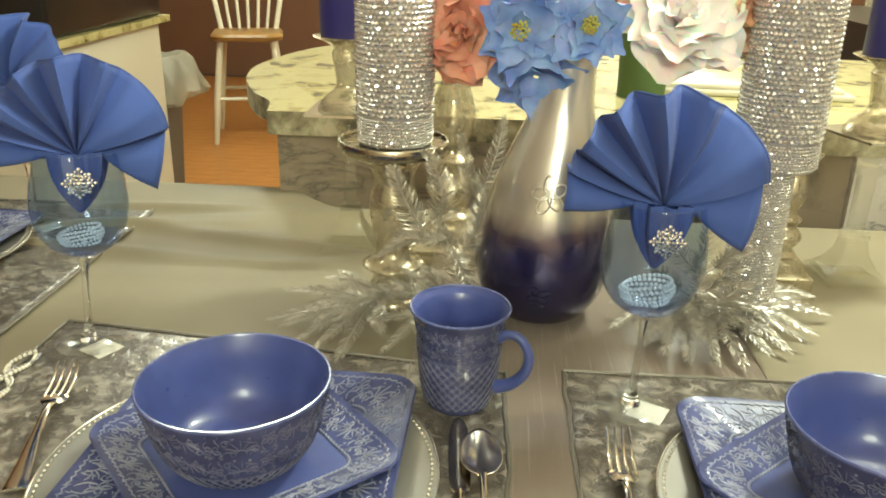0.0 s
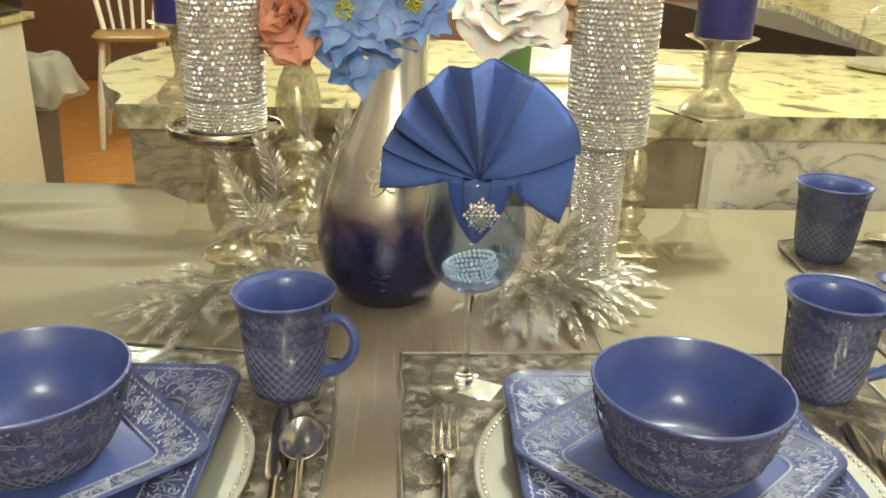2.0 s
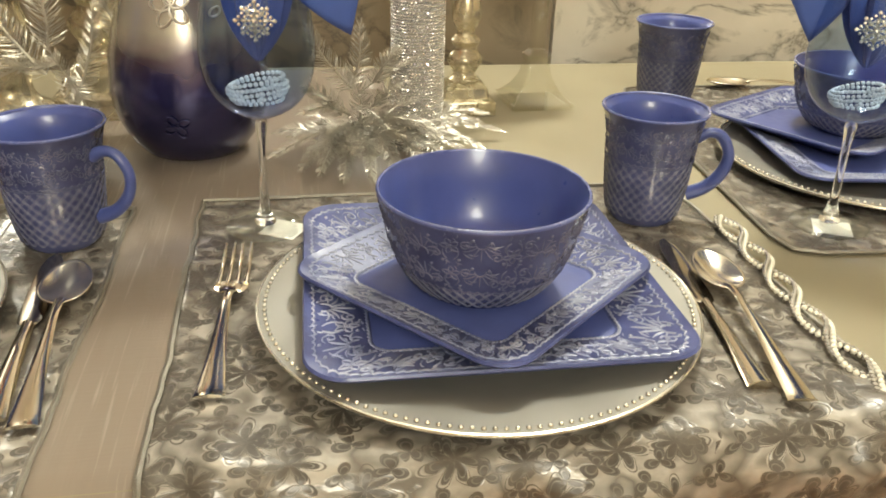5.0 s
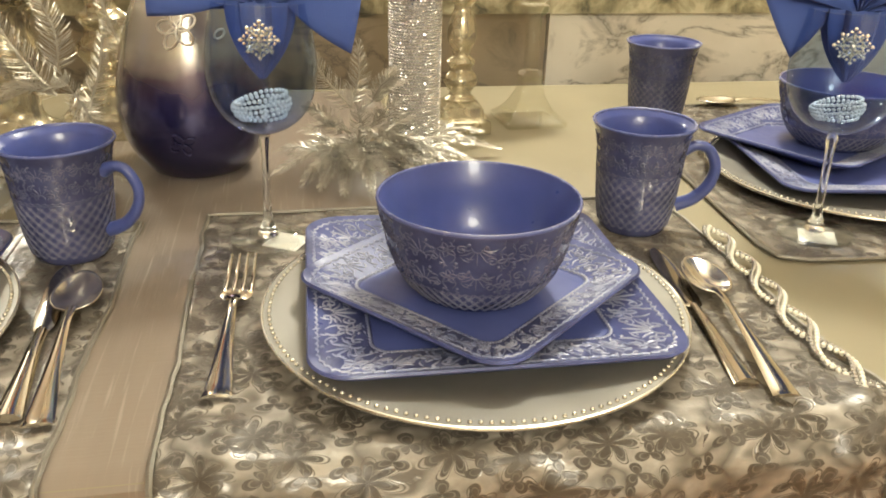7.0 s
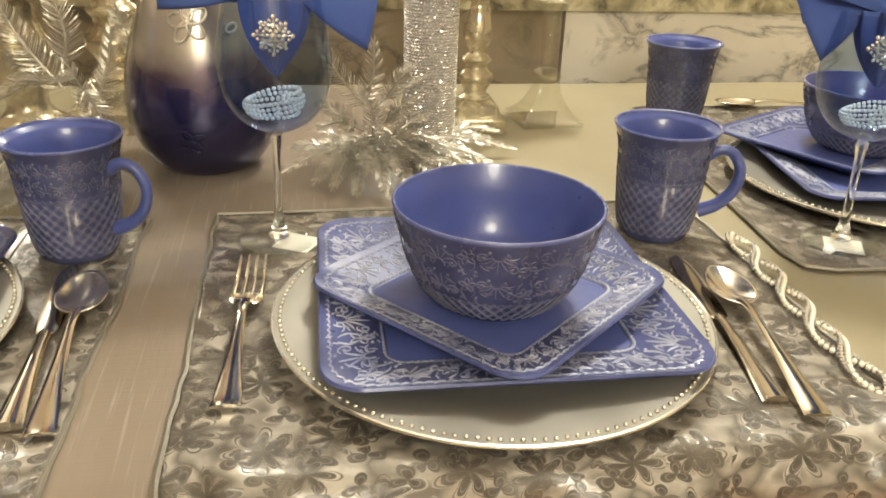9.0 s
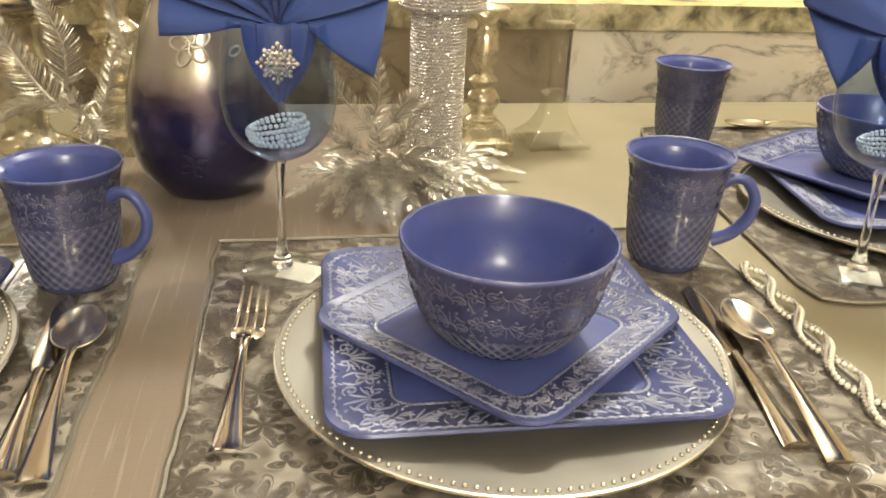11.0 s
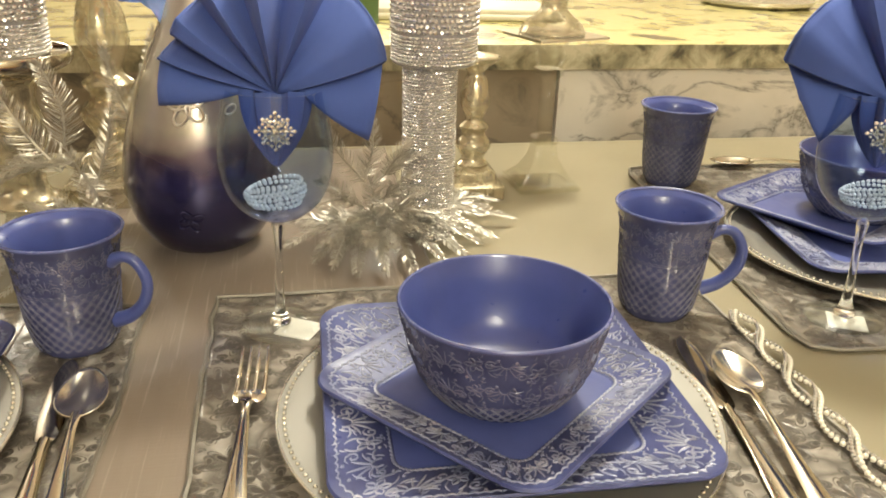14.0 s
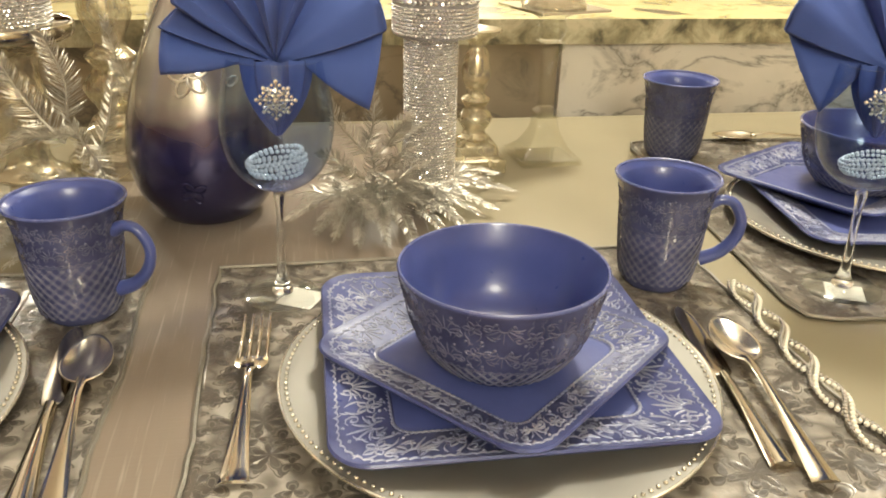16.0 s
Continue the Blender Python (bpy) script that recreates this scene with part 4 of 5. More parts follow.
def vase_point(a, z):
    r = radius_at(prof, z) + 0.0016
    return Vector((r * math.cos(a) + 0.018 * max(0.0, (z - 0.06) / 0.28) ** 1.2, r * math.sin(a), z))


SILVER_WIRE = material("raised_silver_outline", (0.78, 0.75, 0.68), 0.3, 0.8)
for a0, z0, size, count in ((radians(-96), 0.176, 0.022, 5), (radians(-66), 0.166, 0.013, 1), (radians(-95), 0.052, 0.014, 4), (radians(-30), 0.185, 0.016, 4)):
    for k in range(count):
        turn = k * 2 * math.pi / max(count, 1) + 0.5
        loop = []
        for j in range(17):
            t = 2 * math.pi * j / 16
            lx, ly = size * (0.5 - 0.5 * math.cos(t)), size * 0.30 * math.sin(t)
            du, dz = lx * math.cos(turn) - ly * math.sin(turn), lx * math.sin(turn) + ly * math.cos(turn)
            loop.append(vase_point(a0 + du / 0.075, z0 + dz))
        part("petal_outline", tube(loop, 0.0013 if z0 > 0.1 else 0.0009, 6), SILVER_WIRE if z0 > 0.1 else VASE_PAINT, vase)


def petal_mesh(bm, m, length, width, cup, curl, pts=8, ruffle=0.0, rng=None, blunt=False):
    """One bent petal from its foot at the origin along +x."""
    rows = []
    ph = rng.random() * 6 if rng else 0
    for i in range(pts + 1):
        t = i / pts
        w = width * (math.sin(math.pi * (0.10 + 0.74 * t)) ** 0.7 if blunt else math.sin(math.pi * min(0.93, 0.10 + 0.83 * t)) ** 0.8)
        row = []
        for j in range(5):
            s = j / 2 - 1
            z = cup * s * s * width + curl * length * t * t + ruffle * width * math.sin(5 * s + ph) * t
            row.append(bm.verts.new(m @ Vector((length * t * (1 - 0.22 * s * s * t), w * s, z))))
        rows.append(row)
    for a, b in zip(rows, rows[1:]):
        for j in range(4):
            bm.faces.new((a[j], a[j + 1], b[j + 1], b[j]))


def petal_material(name, base, tip):
    m = material(name, base, 0.7, Subsurface_Weight=0.6, Subsurface_Scale=0.012)
    n = Nodes(m)
    v = n.coords()
    n.set("Base Color", n.mix(n.ramp(n.noise(v, 30, 3), [(0.35, (0, 0, 0)), (0.65, (1, 1, 1))]), base, tip))
    n.bump(n.noise(n.coords((1, 1, 6)), 120, 2), 0.2, 0.001)
    return m


CORAL = petal_material("coral_petal", (0.66, 0.25, 0.18), (0.78, 0.42, 0.31))
ORANGE = petal_material("apricot_petal", (0.78, 0.38, 0.22), (0.84, 0.55, 0.38))
WHITE_PETAL = petal_material("white_petal", (0.92, 0.80, 0.77), (0.94, 0.86, 0.84))
BLUE_PETAL = petal_material("blue_petal", (0.15, 0.24, 0.58), (0.36, 0.47, 0.80))
YELLOW_CENTRE = petal_material("yellow_stamen", (0.50, 0.40, 0.04), (0.62, 0.55, 0.12))
GREEN = material("dull_green_stem", (0.07, 0.12, 0.035), 0.6)


def flower(name, label, at, facing, size, mat, rings, seed, centre=None, cup=0.16, ruffle=0.22, pointed=False):
    """rings: petals, reach, lift in degrees."""
    ob = thing(name, label, "flower", group="silk flowers in the vase")
    rng = random.Random(seed)
    base = Matrix.Translation(at) @ Vector(facing).to_track_quat("Z", "Y").to_matrix().to_4x4()
    for count, reach, lift in rings:
        for k in range(count):
            bm = bmesh.new()
            m = base @ Matrix.Rotation(2 * math.pi * (k + 0.5 * rng.random()) / count, 4, "Z") @ Matrix.Rotation(-radians(lift + (10 if pointed else 24) * rng.random()), 4, "Y") @ Matrix.Translation((size * 0.06, 0, 0))
            petal_mesh(bm, m, size * reach * (0.82 + 0.32 * rng.random()), size * reach * rng.uniform(0.31, 0.42) if pointed else size * reach * rng.uniform(0.46, 0.62), cup * rng.uniform(0.5, 1.6), 0.34 * rng.random() - 0.17, ruffle=ruffle, rng=rng, blunt=not pointed)
            part("petal", bm, mat, ob)
    if centre:
        bm = bmesh.new()
        for k in range(26):
            a, r = k * 2.4, size * 0.03 * math.sqrt(k)
            p = base @ Vector((r * math.cos(a), r * math.sin(a), size * 0.05))
            q = base @ Vector((r * math.cos(a) * 1.3, r * math.sin(a) * 1.3, size * (0.22 + 0.06 * rng.random())))
            tube([p, q], [size * 0.02, size * 0.032], 5, bm)
        part("stamens", bm, centre, ob)
    # stem down into the vase
    q = Vector((0.157, 0.985, T + 0.335))
    part("stem", tube(smooth_profile([tuple(Vector(at) + (base @ Vector((0, 0, -size * 0.02)) - Vector(at))), tuple((Vector(at) + q) / 2 + Vector((0, 0.02, 0.02))), tuple(q)], 5), 0.0022, 6), GREEN, ob)
    return ob


PEONY = [(6, 1.0, -14), (6, 0.90, 4), (6, 0.72, 22), (5, 0.56, 42), (4, 0.40, 60), (3, 0.26, 78)]
DAISY = [(7, 1.0, -4), (6, 0.82, 12), (5, 0.55, 30)]
flower("peony", "coral silk peony hanging over the vase's rim", (0.022, 0.985, 1.110), (-0.35, -0.9, 0.15), 0.064, CORAL, PEONY, 1)
flower("daisy", "blue silk daisy with a yellow middle", (0.088, 0.945, 1.120), (-0.15, -0.95, 0.05), 0.056, BLUE_PETAL, DAISY, 2, YELLOW_CENTRE, pointed=True, ruffle=0.05)
flower("daisy", "blue silk daisy with a yellow middle", (0.160, 0.940, 1.128), (0.12, -0.95, 0.10), 0.052, BLUE_PETAL, DAISY, 3, YELLOW_CENTRE, pointed=True, ruffle=0.05)
flower("daisy", "blue silk daisy drooping over the vase's neck", (0.108, 0.962, 1.068), (-0.1, -0.75, -0.5), 0.060, BLUE_PETAL, DAISY, 4, pointed=True, ruffle=0.05)
flower("peony", "white silk peony hanging over the vase's rim", (0.262, 0.965, 1.130), (0.10, -0.70, 0.65), 0.070, WHITE_PETAL, PEONY, 5)
flower("peony", "apricot silk peony beside the white one", (0.325, 1.00, 1.140), (0.5, -0.8, 0.1), 0.058, ORANGE, PEONY, 6)
flower("peony", "apricot silk peony at the back of the bunch", (0.225, 1.01, 1.190), (0.2, -0.7, 0.5), 0.060, ORANGE, PEONY, 7)
flower("daisy", "blue silk daisy at the top of the bunch", (0.125, 0.97, 1.190), (0.0, -0.8, 0.5), 0.058, BLUE_PETAL, DAISY, 8, YELLOW_CENTRE, pointed=True, ruffle=0.05)


def gems(radius, z0, z1, size, step, parent, name="rhinestone_wrap"):
    """Rows of cut stones: a girdle, a crown and a slightly tipped table each."""
    verts, faces, rng = [], [], random.Random(int(z1 * 1e4) + 5)
    rows = int((z1 - z0) / step)
    count = int(2 * math.pi * radius / step)
    for i in range(rows):
        z = z0 + (i + 0.5) * step
        for k in range(count):
            a = 2 * math.pi * (k + 0.5 * (i % 2) + 0.22 * rng.random()) / count
            c, s = math.cos(a), math.sin(a)
            b = len(verts)
            tip_u, tip_z = size * 0.75 * (rng.random() - 0.5), size * 0.75 * (rng.random() - 0.5)
            for reach, high in ((1.0, 0.0), (0.86, 0.38), (0.48, 0.66)):
                for j in range(7):
                    w = 2 * math.pi * j / 7
                    du, dz = size * reach * math.cos(w), size * reach * math.sin(w)
                    rr = radius + size * high + (du * tip_u + dz * tip_z) / size * high * 2
                    verts.append((rr * c - du * s, rr * s + du * c, z + dz))
            for q in (0, 7):
                for j in range(7):
                    e = (j + 1) % 7
                    faces.append((b + q + j, b + q + e, b + q + 7 + e, b + q + 7 + j))
            faces.append(tuple(b + 14 + j for j in range(7)))
    ob = raw_part(name, verts, faces, GEM, parent, "rows of small sparkling rhinestones")
    ob["kind"] = "stuff"
    return ob


GREY_WAX = material("silver_grey_wrap", (0.44, 0.43, 0.41), 0.32, 0.6)


def gem_candle(x, y, z, radius, height, lean=0.0):
    ob = thing("pillar_candle", "pillar candle wrapped in rows of silver rhinestones", "candle", pose(x, y, z, 0, lean, 0), "rhinestone candles")
    part("core", lathe([(0, 0.0), (radius - 0.001, 0.0), (radius, 0.002), (radius, height), (radius - 0.006, height + 0.003), (0, height - 0.003)], 48), GREY_WAX, ob)
    gems(radius, 0.002, 0.036, 0.0020, 0.0040, ob)
    gems(radius, 0.036, height, 0.0030, 0.0058, ob)
    part("wick", tube([(0, 0, height - 0.004), (0.001, 0, height + 0.008)], 0.001, 6), DARK, ob)
    return ob


gem_candle(-0.058, 0.985, T + 0.2195, 0.0455, 0.22)
gem_candle(0.396, 0.978, T + 0.2095, 0.0480, 0.24)

stand = thing("candle_holder", "silver mercury glass candle holder with a wide ringed dish", "candle holder", pose(-0.060, 0.985, T + 0.002), "candle holders")
stem_profile = [(0.0, 0.0), (0.035, 0.0), (0.036, 0.010), (0.031, 0.014), (0.031, 0.026), (0.028, 0.032), (0.026, 0.044), (0.038, 0.052), (0.040, 0.057), (0.030, 0.063), (0.022, 0.078), (0.028, 0.110), (0.031, 0.140), (0.025, 0.168), (0.032, 0.188), (0.044, 0.200), (0.0, 0.202)]
part("stem", lathe(smooth_profile(stem_profile, 4), 48), MERCURY, stand)
part("dish", lathe(smooth_profile([(0.0, 0.200), (0.045, 0.200), (0.062, 0.204), (0.0685, 0.212), (0.068, 0.220), (0.065, 0.2205), (0.061, 0.2165), (0.0, 0.2165)], 4), 64), SILVER, stand, "wide silver dish with a rounded rim")

stand = thing("candle_holder", "cylinder candle holder covered with rhinestones", "candle holder", pose(0.392, 0.978, T + 0.002), "candle holders")
part("core", lathe([(0, 0), (0.0305, 0), (0.0305, 0.2068), (0.0, 0.2070)], 48), GREY_WAX, stand)
gems(0.0305, 0.001, 0.2065, 0.0019, 0.0038, stand)


def silver_stick(x, y, z, scale, square=True):
    ob = thing("candlestick", "turned silver candlestick on a stepped square base", "candlestick", pose(x, y, z, 0, 0, 0), "candlesticks")
    prof = [(0.020, 0.045), (0.026, 0.050), (0.018, 0.060), (0.029, 0.082), (0.018, 0.100), (0.024, 0.112), (0.014, 0.124), (0.024, 0.150), (0.020, 0.180), (0.014, 0.20), (0.034, 0.216), (0.036, 0.224), (0.0, 0.224)]
    part("stem", lathe([(0, 0.044), *smooth_profile([(r * scale, h * scale) for r, h in prof], 4)], 40), MERCURY, ob)
    bm = square_lathe([(0.046 * scale, 0.004, 0.0), (0.046 * scale, 0.004, 0.020 * scale), (0.042 * scale, 0.004, 0.023 * scale), (0.036 * scale, 0.004, 0.026 * scale), (0.034 * scale, 0.004, 0.040 * scale), (0.024 * scale, 0.004, 0.047 * scale)], 12)
    part("base", bm, MERCURY, ob, "stepped square silver base")
    return ob


silver_stick(0.478, 1.120, T + 0.002, 0.85)
silver_stick(0.004, 1.160, T + 0.002, 1.35)


def glass_pedestal(x, y, turn, mirror_turn):
    ob = thing("glass_pedestal", "tall clear glass pedestal on a pyramid foot", "pedestal", pose(x, y, T + 0.001, 0, 0, turn), "glass pedestals")
    part("foot", square_lathe([(0.045, 0.003, 0.0), (0.046, 0.003, 0.003), (0.045, 0.003, 0.007), (0.040, 0.003, 0.010), (0.028, 0.003, 0.022), (0.018, 0.003, 0.042), (0.0145, 0.003, 0.062)], 12), CRYSTAL, ob)
    part("stem", square_lathe([(0.017, 0.004, 0.0625), (0.017, 0.004, 0.070), (0.0095, 0.003, 0.076), (0.0100, 0.003, 0.153), (0.017, 0.004, 0.160), (0.017, 0.004, 0.168)], 12), CRYSTAL, ob)
    part("cup", lathe(smooth_profile([(0.0, 0.1685), (0.014, 0.170), (0.022, 0.185), (0.018, 0.198), (0.034, 0.208), (0.036, 0.212), (0.0, 0.212)], 4), 32), CRYSTAL, ob)
    bm = square_lathe([(0.056, 0.002, 0), (0.056, 0.002, 0.003)], 9)
    plate = mesh_object("mirror_plate", bm, MIRROR, False)
    plate.matrix_basis = pose(x, y, T + 0.2135, 0, 0, mirror_turn)
    tagged(plate, "square mirror plate lying on the glass pedestal", "mirror plate", "mirror plates")
    z = T + 0.217
    stick = thing("candlestick", "mercury glass candlestick with a flared dish on a mirror plate", "candlestick", pose(x, y, z), "mercury candlesticks")
    part("body", lathe(smooth_profile([(0.0, 0.0), (0.042, 0.0), (0.043, 0.006), (0.036, 0.016), (0.024, 0.026), (0.018, 0.036), (0.020, 0.060), (0.023, 0.078), (0.020, 0.086), (0.030, 0.094), (0.046, 0.101), (0.045, 0.1035), (0.0, 0.100)], 4), 48), MERCURY, stick)
    candle = thing("pillar_candle", "navy blue pillar candle on a mercury glass stick", "candle", pose(x, y, z + 0.1025), "navy candles")
    part("wax", lathe([(0, 0.0), (0.037, 0.0), (0.0385, 0.002), (0.0385, 0.146), (0.036, 0.150), (0.0, 0.146)], 48), BLUE_WAX, candle)
    part("wick", tube([(0, 0, 0.145), (0.001, 0, 0.157)], 0.001, 6), DARK, candle)


glass_pedestal(0.588, 1.148, 4, 18)
glass_pedestal(-0.150, 1.180, 2, 0)


def sprig(bm_stem, verts, faces, path, rng, needle, pitch=0.0016):
    """A flat tinsel frond: a stem with two combed rows of curved strips and a sparse upper row."""
    pts = [Vector(p) for p in smooth_profile(path, 6)]
    tube(pts, [0.0016 * (1 - 0.6 * k / len(pts)) for k in range(len(pts))], 5, bm_stem)
    length = sum((b - a).length for a, b in zip(pts, pts[1:]))
    total = int(length / pitch)
    whole = pts[-1] - pts[0]
    face = Vector((0, -0.25, 1)) if abs(whole.z) < 0.6 * whole.length else Vector((0.1, -1, 0.25))
    face = (face + Vector((rng.gauss(0, 0.15), rng.gauss(0, 0.1), 0))).normalized()

    def strip(p, d, out, top, reach, lean):
        a = radians(lean + rng.gauss(0, 4))
        row, q, w = [], p, rng.uniform(0.00034, 0.00050)
        twist = rng.gauss(0, 0.45)
        for j in range(4):
            way = d * math.cos(a) + out * math.sin(a)
            across = (way.cross(top) * math.cos(twist) + top * math.sin(twist)) * w * (1.0, 1.0, 0.8, 0.25)[j]
            z = max(q.z, T + 0.004)
            row += [(q.x - across.x, q.y - across.y, max(z - across.z, T + 0.0035)), (q.x + across.x, q.y + across.y, max(z + across.z, T + 0.0035))]
            q = q + way * reach / 3 + top * reach * (0.05, 0.02, -0.05, 0)[j]
            a -= radians(5)
        b = len(verts)
        verts.extend(row)
        for j in range(3):
            faces.append((b + 2 * j, b + 2 * j + 1, b + 2 * j + 3, b + 2 * j + 2))

    for k in range(total):
        t = (k + 0.5) / total
        f = t * (len(pts) - 1)
        i = min(int(f), len(pts) - 2)
        p = pts[i].lerp(pts[i + 1], f - i)
        d = (pts[i + 1] - pts[i]).normalized()
        side = d.cross(face).normalized()
        top = side.cross(d)
        full = 0.88 * needle * (0.92 + 0.16 * rng.random()) * (1.0 - 0.62 * t ** 1.6) * (0.75 + 0.25 * min(1.0, t * 5))
        for sign in (-1, 1):
            strip(p, d, side * sign, top, full, 62 - 16 * t)
        if k % 2 == 0:
            b = rng.uniform(-1.0, 1.0)
            strip(p, d, (side * b + top * 0.55).normalized(), top, full * 0.72, 48)
    for lean in (-16, -5, 5, 16):
        strip(pts[-1], d, side, top, needle * 0.55, lean)


def pine_branch(label, paths, seed, needle=0.0225):
    """Each path is a frond; longer ones carry a pair of side fronds that leave it at a slant."""
    ob = thing("tinsel_branch", label, "branch", group="tinsel pine branches")
    rng = random.Random(seed)
    for path in paths:
        fronds = [path]
        a, b, c = (Vector(p) for p in path)
        whole = c - a
        lying = abs(whole.z) < 0.6 * whole.length
        if whole.length > 0.055 and lying:
            for sign in (-1, 1):
                turn = Matrix.Rotation(sign * radians(rng.uniform(30, 46)), 3, "Z")
                root = a.lerp(b, rng.uniform(0.35, 0.9))
                way = turn @ whole * rng.uniform(0.42, 0.58)
                tip = root + way + Vector((0, 0, rng.uniform(0.004, 0.016)))
                tip.z = max(tip.z, T + 0.012)
                fronds.append([tuple(root), tuple(root.lerp(tip, 0.5) + Vector((0, 0, 0.005))), tuple(tip)])
        for p in fronds:
            bm, verts, faces = bmesh.new(), [], []
            sprig(bm, verts, faces, p, rng, needle if p is path else needle * 0.85)
            twig = part("twig", bm, TINSEL, ob)
            raw_part("needles", verts, faces, TINSEL, twig, "thin shiny silver needles")["kind"] = "stuff"
    return ob


def bowed(a, b, lift=0.006, sag=0.0):
    """A path from a to b, bowed upwards or aside."""
    p, q = Vector(a), Vector(b)
    return [a, tuple(p.lerp(q, 0.5) + Vector((sag, 0, lift))), b]


Z = T + 0.012
pine_branch("silver tinsel pine branch lying on the tablecloth", [
    bowed((-0.030, 0.955, Z + 0.014), (-0.200, 0.900, Z)), bowed((-0.075, 0.935, Z + 0.016), (-0.100, 0.812, Z)),
    bowed((-0.060, 0.955, Z + 0.008), (-0.160, 0.985, Z)), bowed((-0.065, 0.940, Z + 0.018), (-0.150, 0.850, Z + 0.002)),
    bowed((0.000, 0.950, Z + 0.022), (-0.075, 0.935, Z + 0.016))], 1)
pine_branch("silver tinsel pine branch lying behind the mug", [
    bowed((0.010, 0.935, Z + 0.012), (-0.050, 0.835, Z)), bowed((0.020, 0.930, Z + 0.010), (0.000, 0.830, Z)), bowed((0.030, 0.925, Z + 0.014), (0.048, 0.850, Z))], 6)
pine_branch("silver tinsel pine branch lying beside the vase", [
    bowed((0.350, 0.985, Z + 0.020), (0.417, 0.888, Z)), bowed((0.335, 0.975, Z + 0.022), (0.356, 0.842, Z)),
    bowed((0.315, 0.970, Z + 0.016), (0.296, 0.848, Z)), bowed((0.300, 0.970, Z + 0.014), (0.255, 0.890, Z)), bowed((0.320, 0.965, Z + 0.024), (0.328, 0.875, Z + 0.012))], 2)
pine_branch("silver tinsel pine branch lying by the rhinestone holder", [
    bowed((0.365, 1.000, Z + 0.022), (0.500, 0.990, Z)), bowed((0.360, 0.985, Z + 0.024), (0.462, 0.935, Z)),
    bowed((0.300, 0.985, Z + 0.012), (0.222, 0.925, Z)), bowed((0.300, 0.990, Z + 0.012), (0.245, 0.965, Z + 0.01)), bowed((0.345, 0.975, Z + 0.026), (0.405, 0.935, Z + 0.014)), bowed((0.390, 0.995, Z + 0.020), (0.480, 1.030, Z))], 3)
pine_branch("silver tinsel pine branch standing against the candle holder", [
    bowed((0.034, 0.930, Z + 0.005), (0.006, 0.925, 0.888), 0.0, 0.006), bowed((-0.003, 0.924, 0.868), (-0.054, 0.922, 0.962), 0.0, -0.006),
    bowed((0.003, 0.926, 0.895), (-0.009, 0.930, 0.976), 0.0, 0.008), bowed((0.012, 0.916, 0.880), (-0.066, 0.912, 0.858), 0.008)], 4, 0.0275)
pine_branch("silver tinsel pine branch leaning on the candle holder's foot", [
    bowed((0.030, 0.922, Z + 0.02), (-0.040, 0.918, 0.835), 0.004), bowed((0.025, 0.916, 0.845), (0.052, 0.925, 0.930), 0.0, 0.004), bowed((0.020, 0.912, 0.870), (0.036, 0.905, 0.792), 0.0, 0.008)], 7)
pine_branch("silver tinsel pine branch standing behind the wine glass", [
    bowed((0.320, 0.955, Z + 0.02), (0.313, 0.935, 0.862), 0.0, 0.006), bowed((0.318, 0.938, 0.836), (0.378, 0.928, 0.878), 0.004),
    bowed((0.313, 0.932, 0.845), (0.266, 0.934, 0.912), 0.0, -0.006), bowed((0.312, 0.930, 0.822), (0.355, 0.912, 0.800), 0.010), bowed((0.313, 0.935, 0.850), (0.322, 0.940, 0.910), 0.0, 0.004),
    bowed((0.310, 0.930, 0.815), (0.258, 0.912, 0.826), 0.008), bowed((0.325, 0.925, 0.805), (0.392, 0.905, 0.812), 0.008), bowed((0.300, 0.920, 0.800), (0.272, 0.885, 0.792), 0.008)], 5, 0.023)
pine_branch("silver tinsel pine branch lying across the others by the vase", [
    bowed((0.335, 0.980, Z + 0.030), (0.388, 0.868, Z + 0.006)), bowed((0.325, 0.975, Z + 0.030), (0.325, 0.838, Z + 0.004)), bowed((0.310, 0.965, Z + 0.028), (0.272, 0.862, Z + 0.004)),
    bowed((0.350, 0.975, Z + 0.030), (0.440, 0.908, Z + 0.004)), bowed((0.330, 0.950, Z + 0.040), (0.366, 0.915, Z + 0.068)), bowed((0.300, 0.955, Z + 0.036), (0.262, 0.930, Z + 0.076)), bowed((0.350, 0.985, Z + 0.034), (0.405, 0.960, Z + 0.040))], 12, 0.021)
pine_branch("silver tinsel pine branch lying across the others by the mug", [
    bowed((-0.040, 0.950, Z + 0.024), (-0.175, 0.878, Z + 0.004)), bowed((-0.060, 0.945, Z + 0.024), (-0.125, 0.832, Z + 0.004)), bowed((-0.020, 0.950, Z + 0.026), (-0.150, 0.930, Z + 0.010))], 13, 0.023)
pine_branch("silver tinsel pine branch standing behind the vase", [
    bowed((0.045, 1.09, Z), (0.050, 1.090, 0.900), 0.0, -0.004), bowed((0.048, 1.085, 0.86), (0.020, 1.08, 0.965), 0.0, -0.004),
    bowed((0.050, 1.085, 0.89), (0.075, 1.095, 0.985), 0.0, 0.004), bowed((0.046, 1.080, 0.84), (0.085, 1.075, 0.900), 0.004)], 8)

# ---- kitchen counter and room ----
PANEL_X = 0.705
counter = thing("kitchen_counter", "kitchen peninsula with white marble panels and a cream granite top", "counter", kind="structure")
bm = bmesh.new()
box(bm, PANEL_X, 2.6, 1.445, 2.10, 0.0, 0.872)
part("marble_panel", bm, MARBLE, counter)
bm = bmesh.new()
box(bm, -0.335, PANEL_X - 0.002, 1.457, 2.10, 0.0, 0.872)
part("stone_panel", bm, GREY_STONE, counter, "plain grey-brown stone panel")


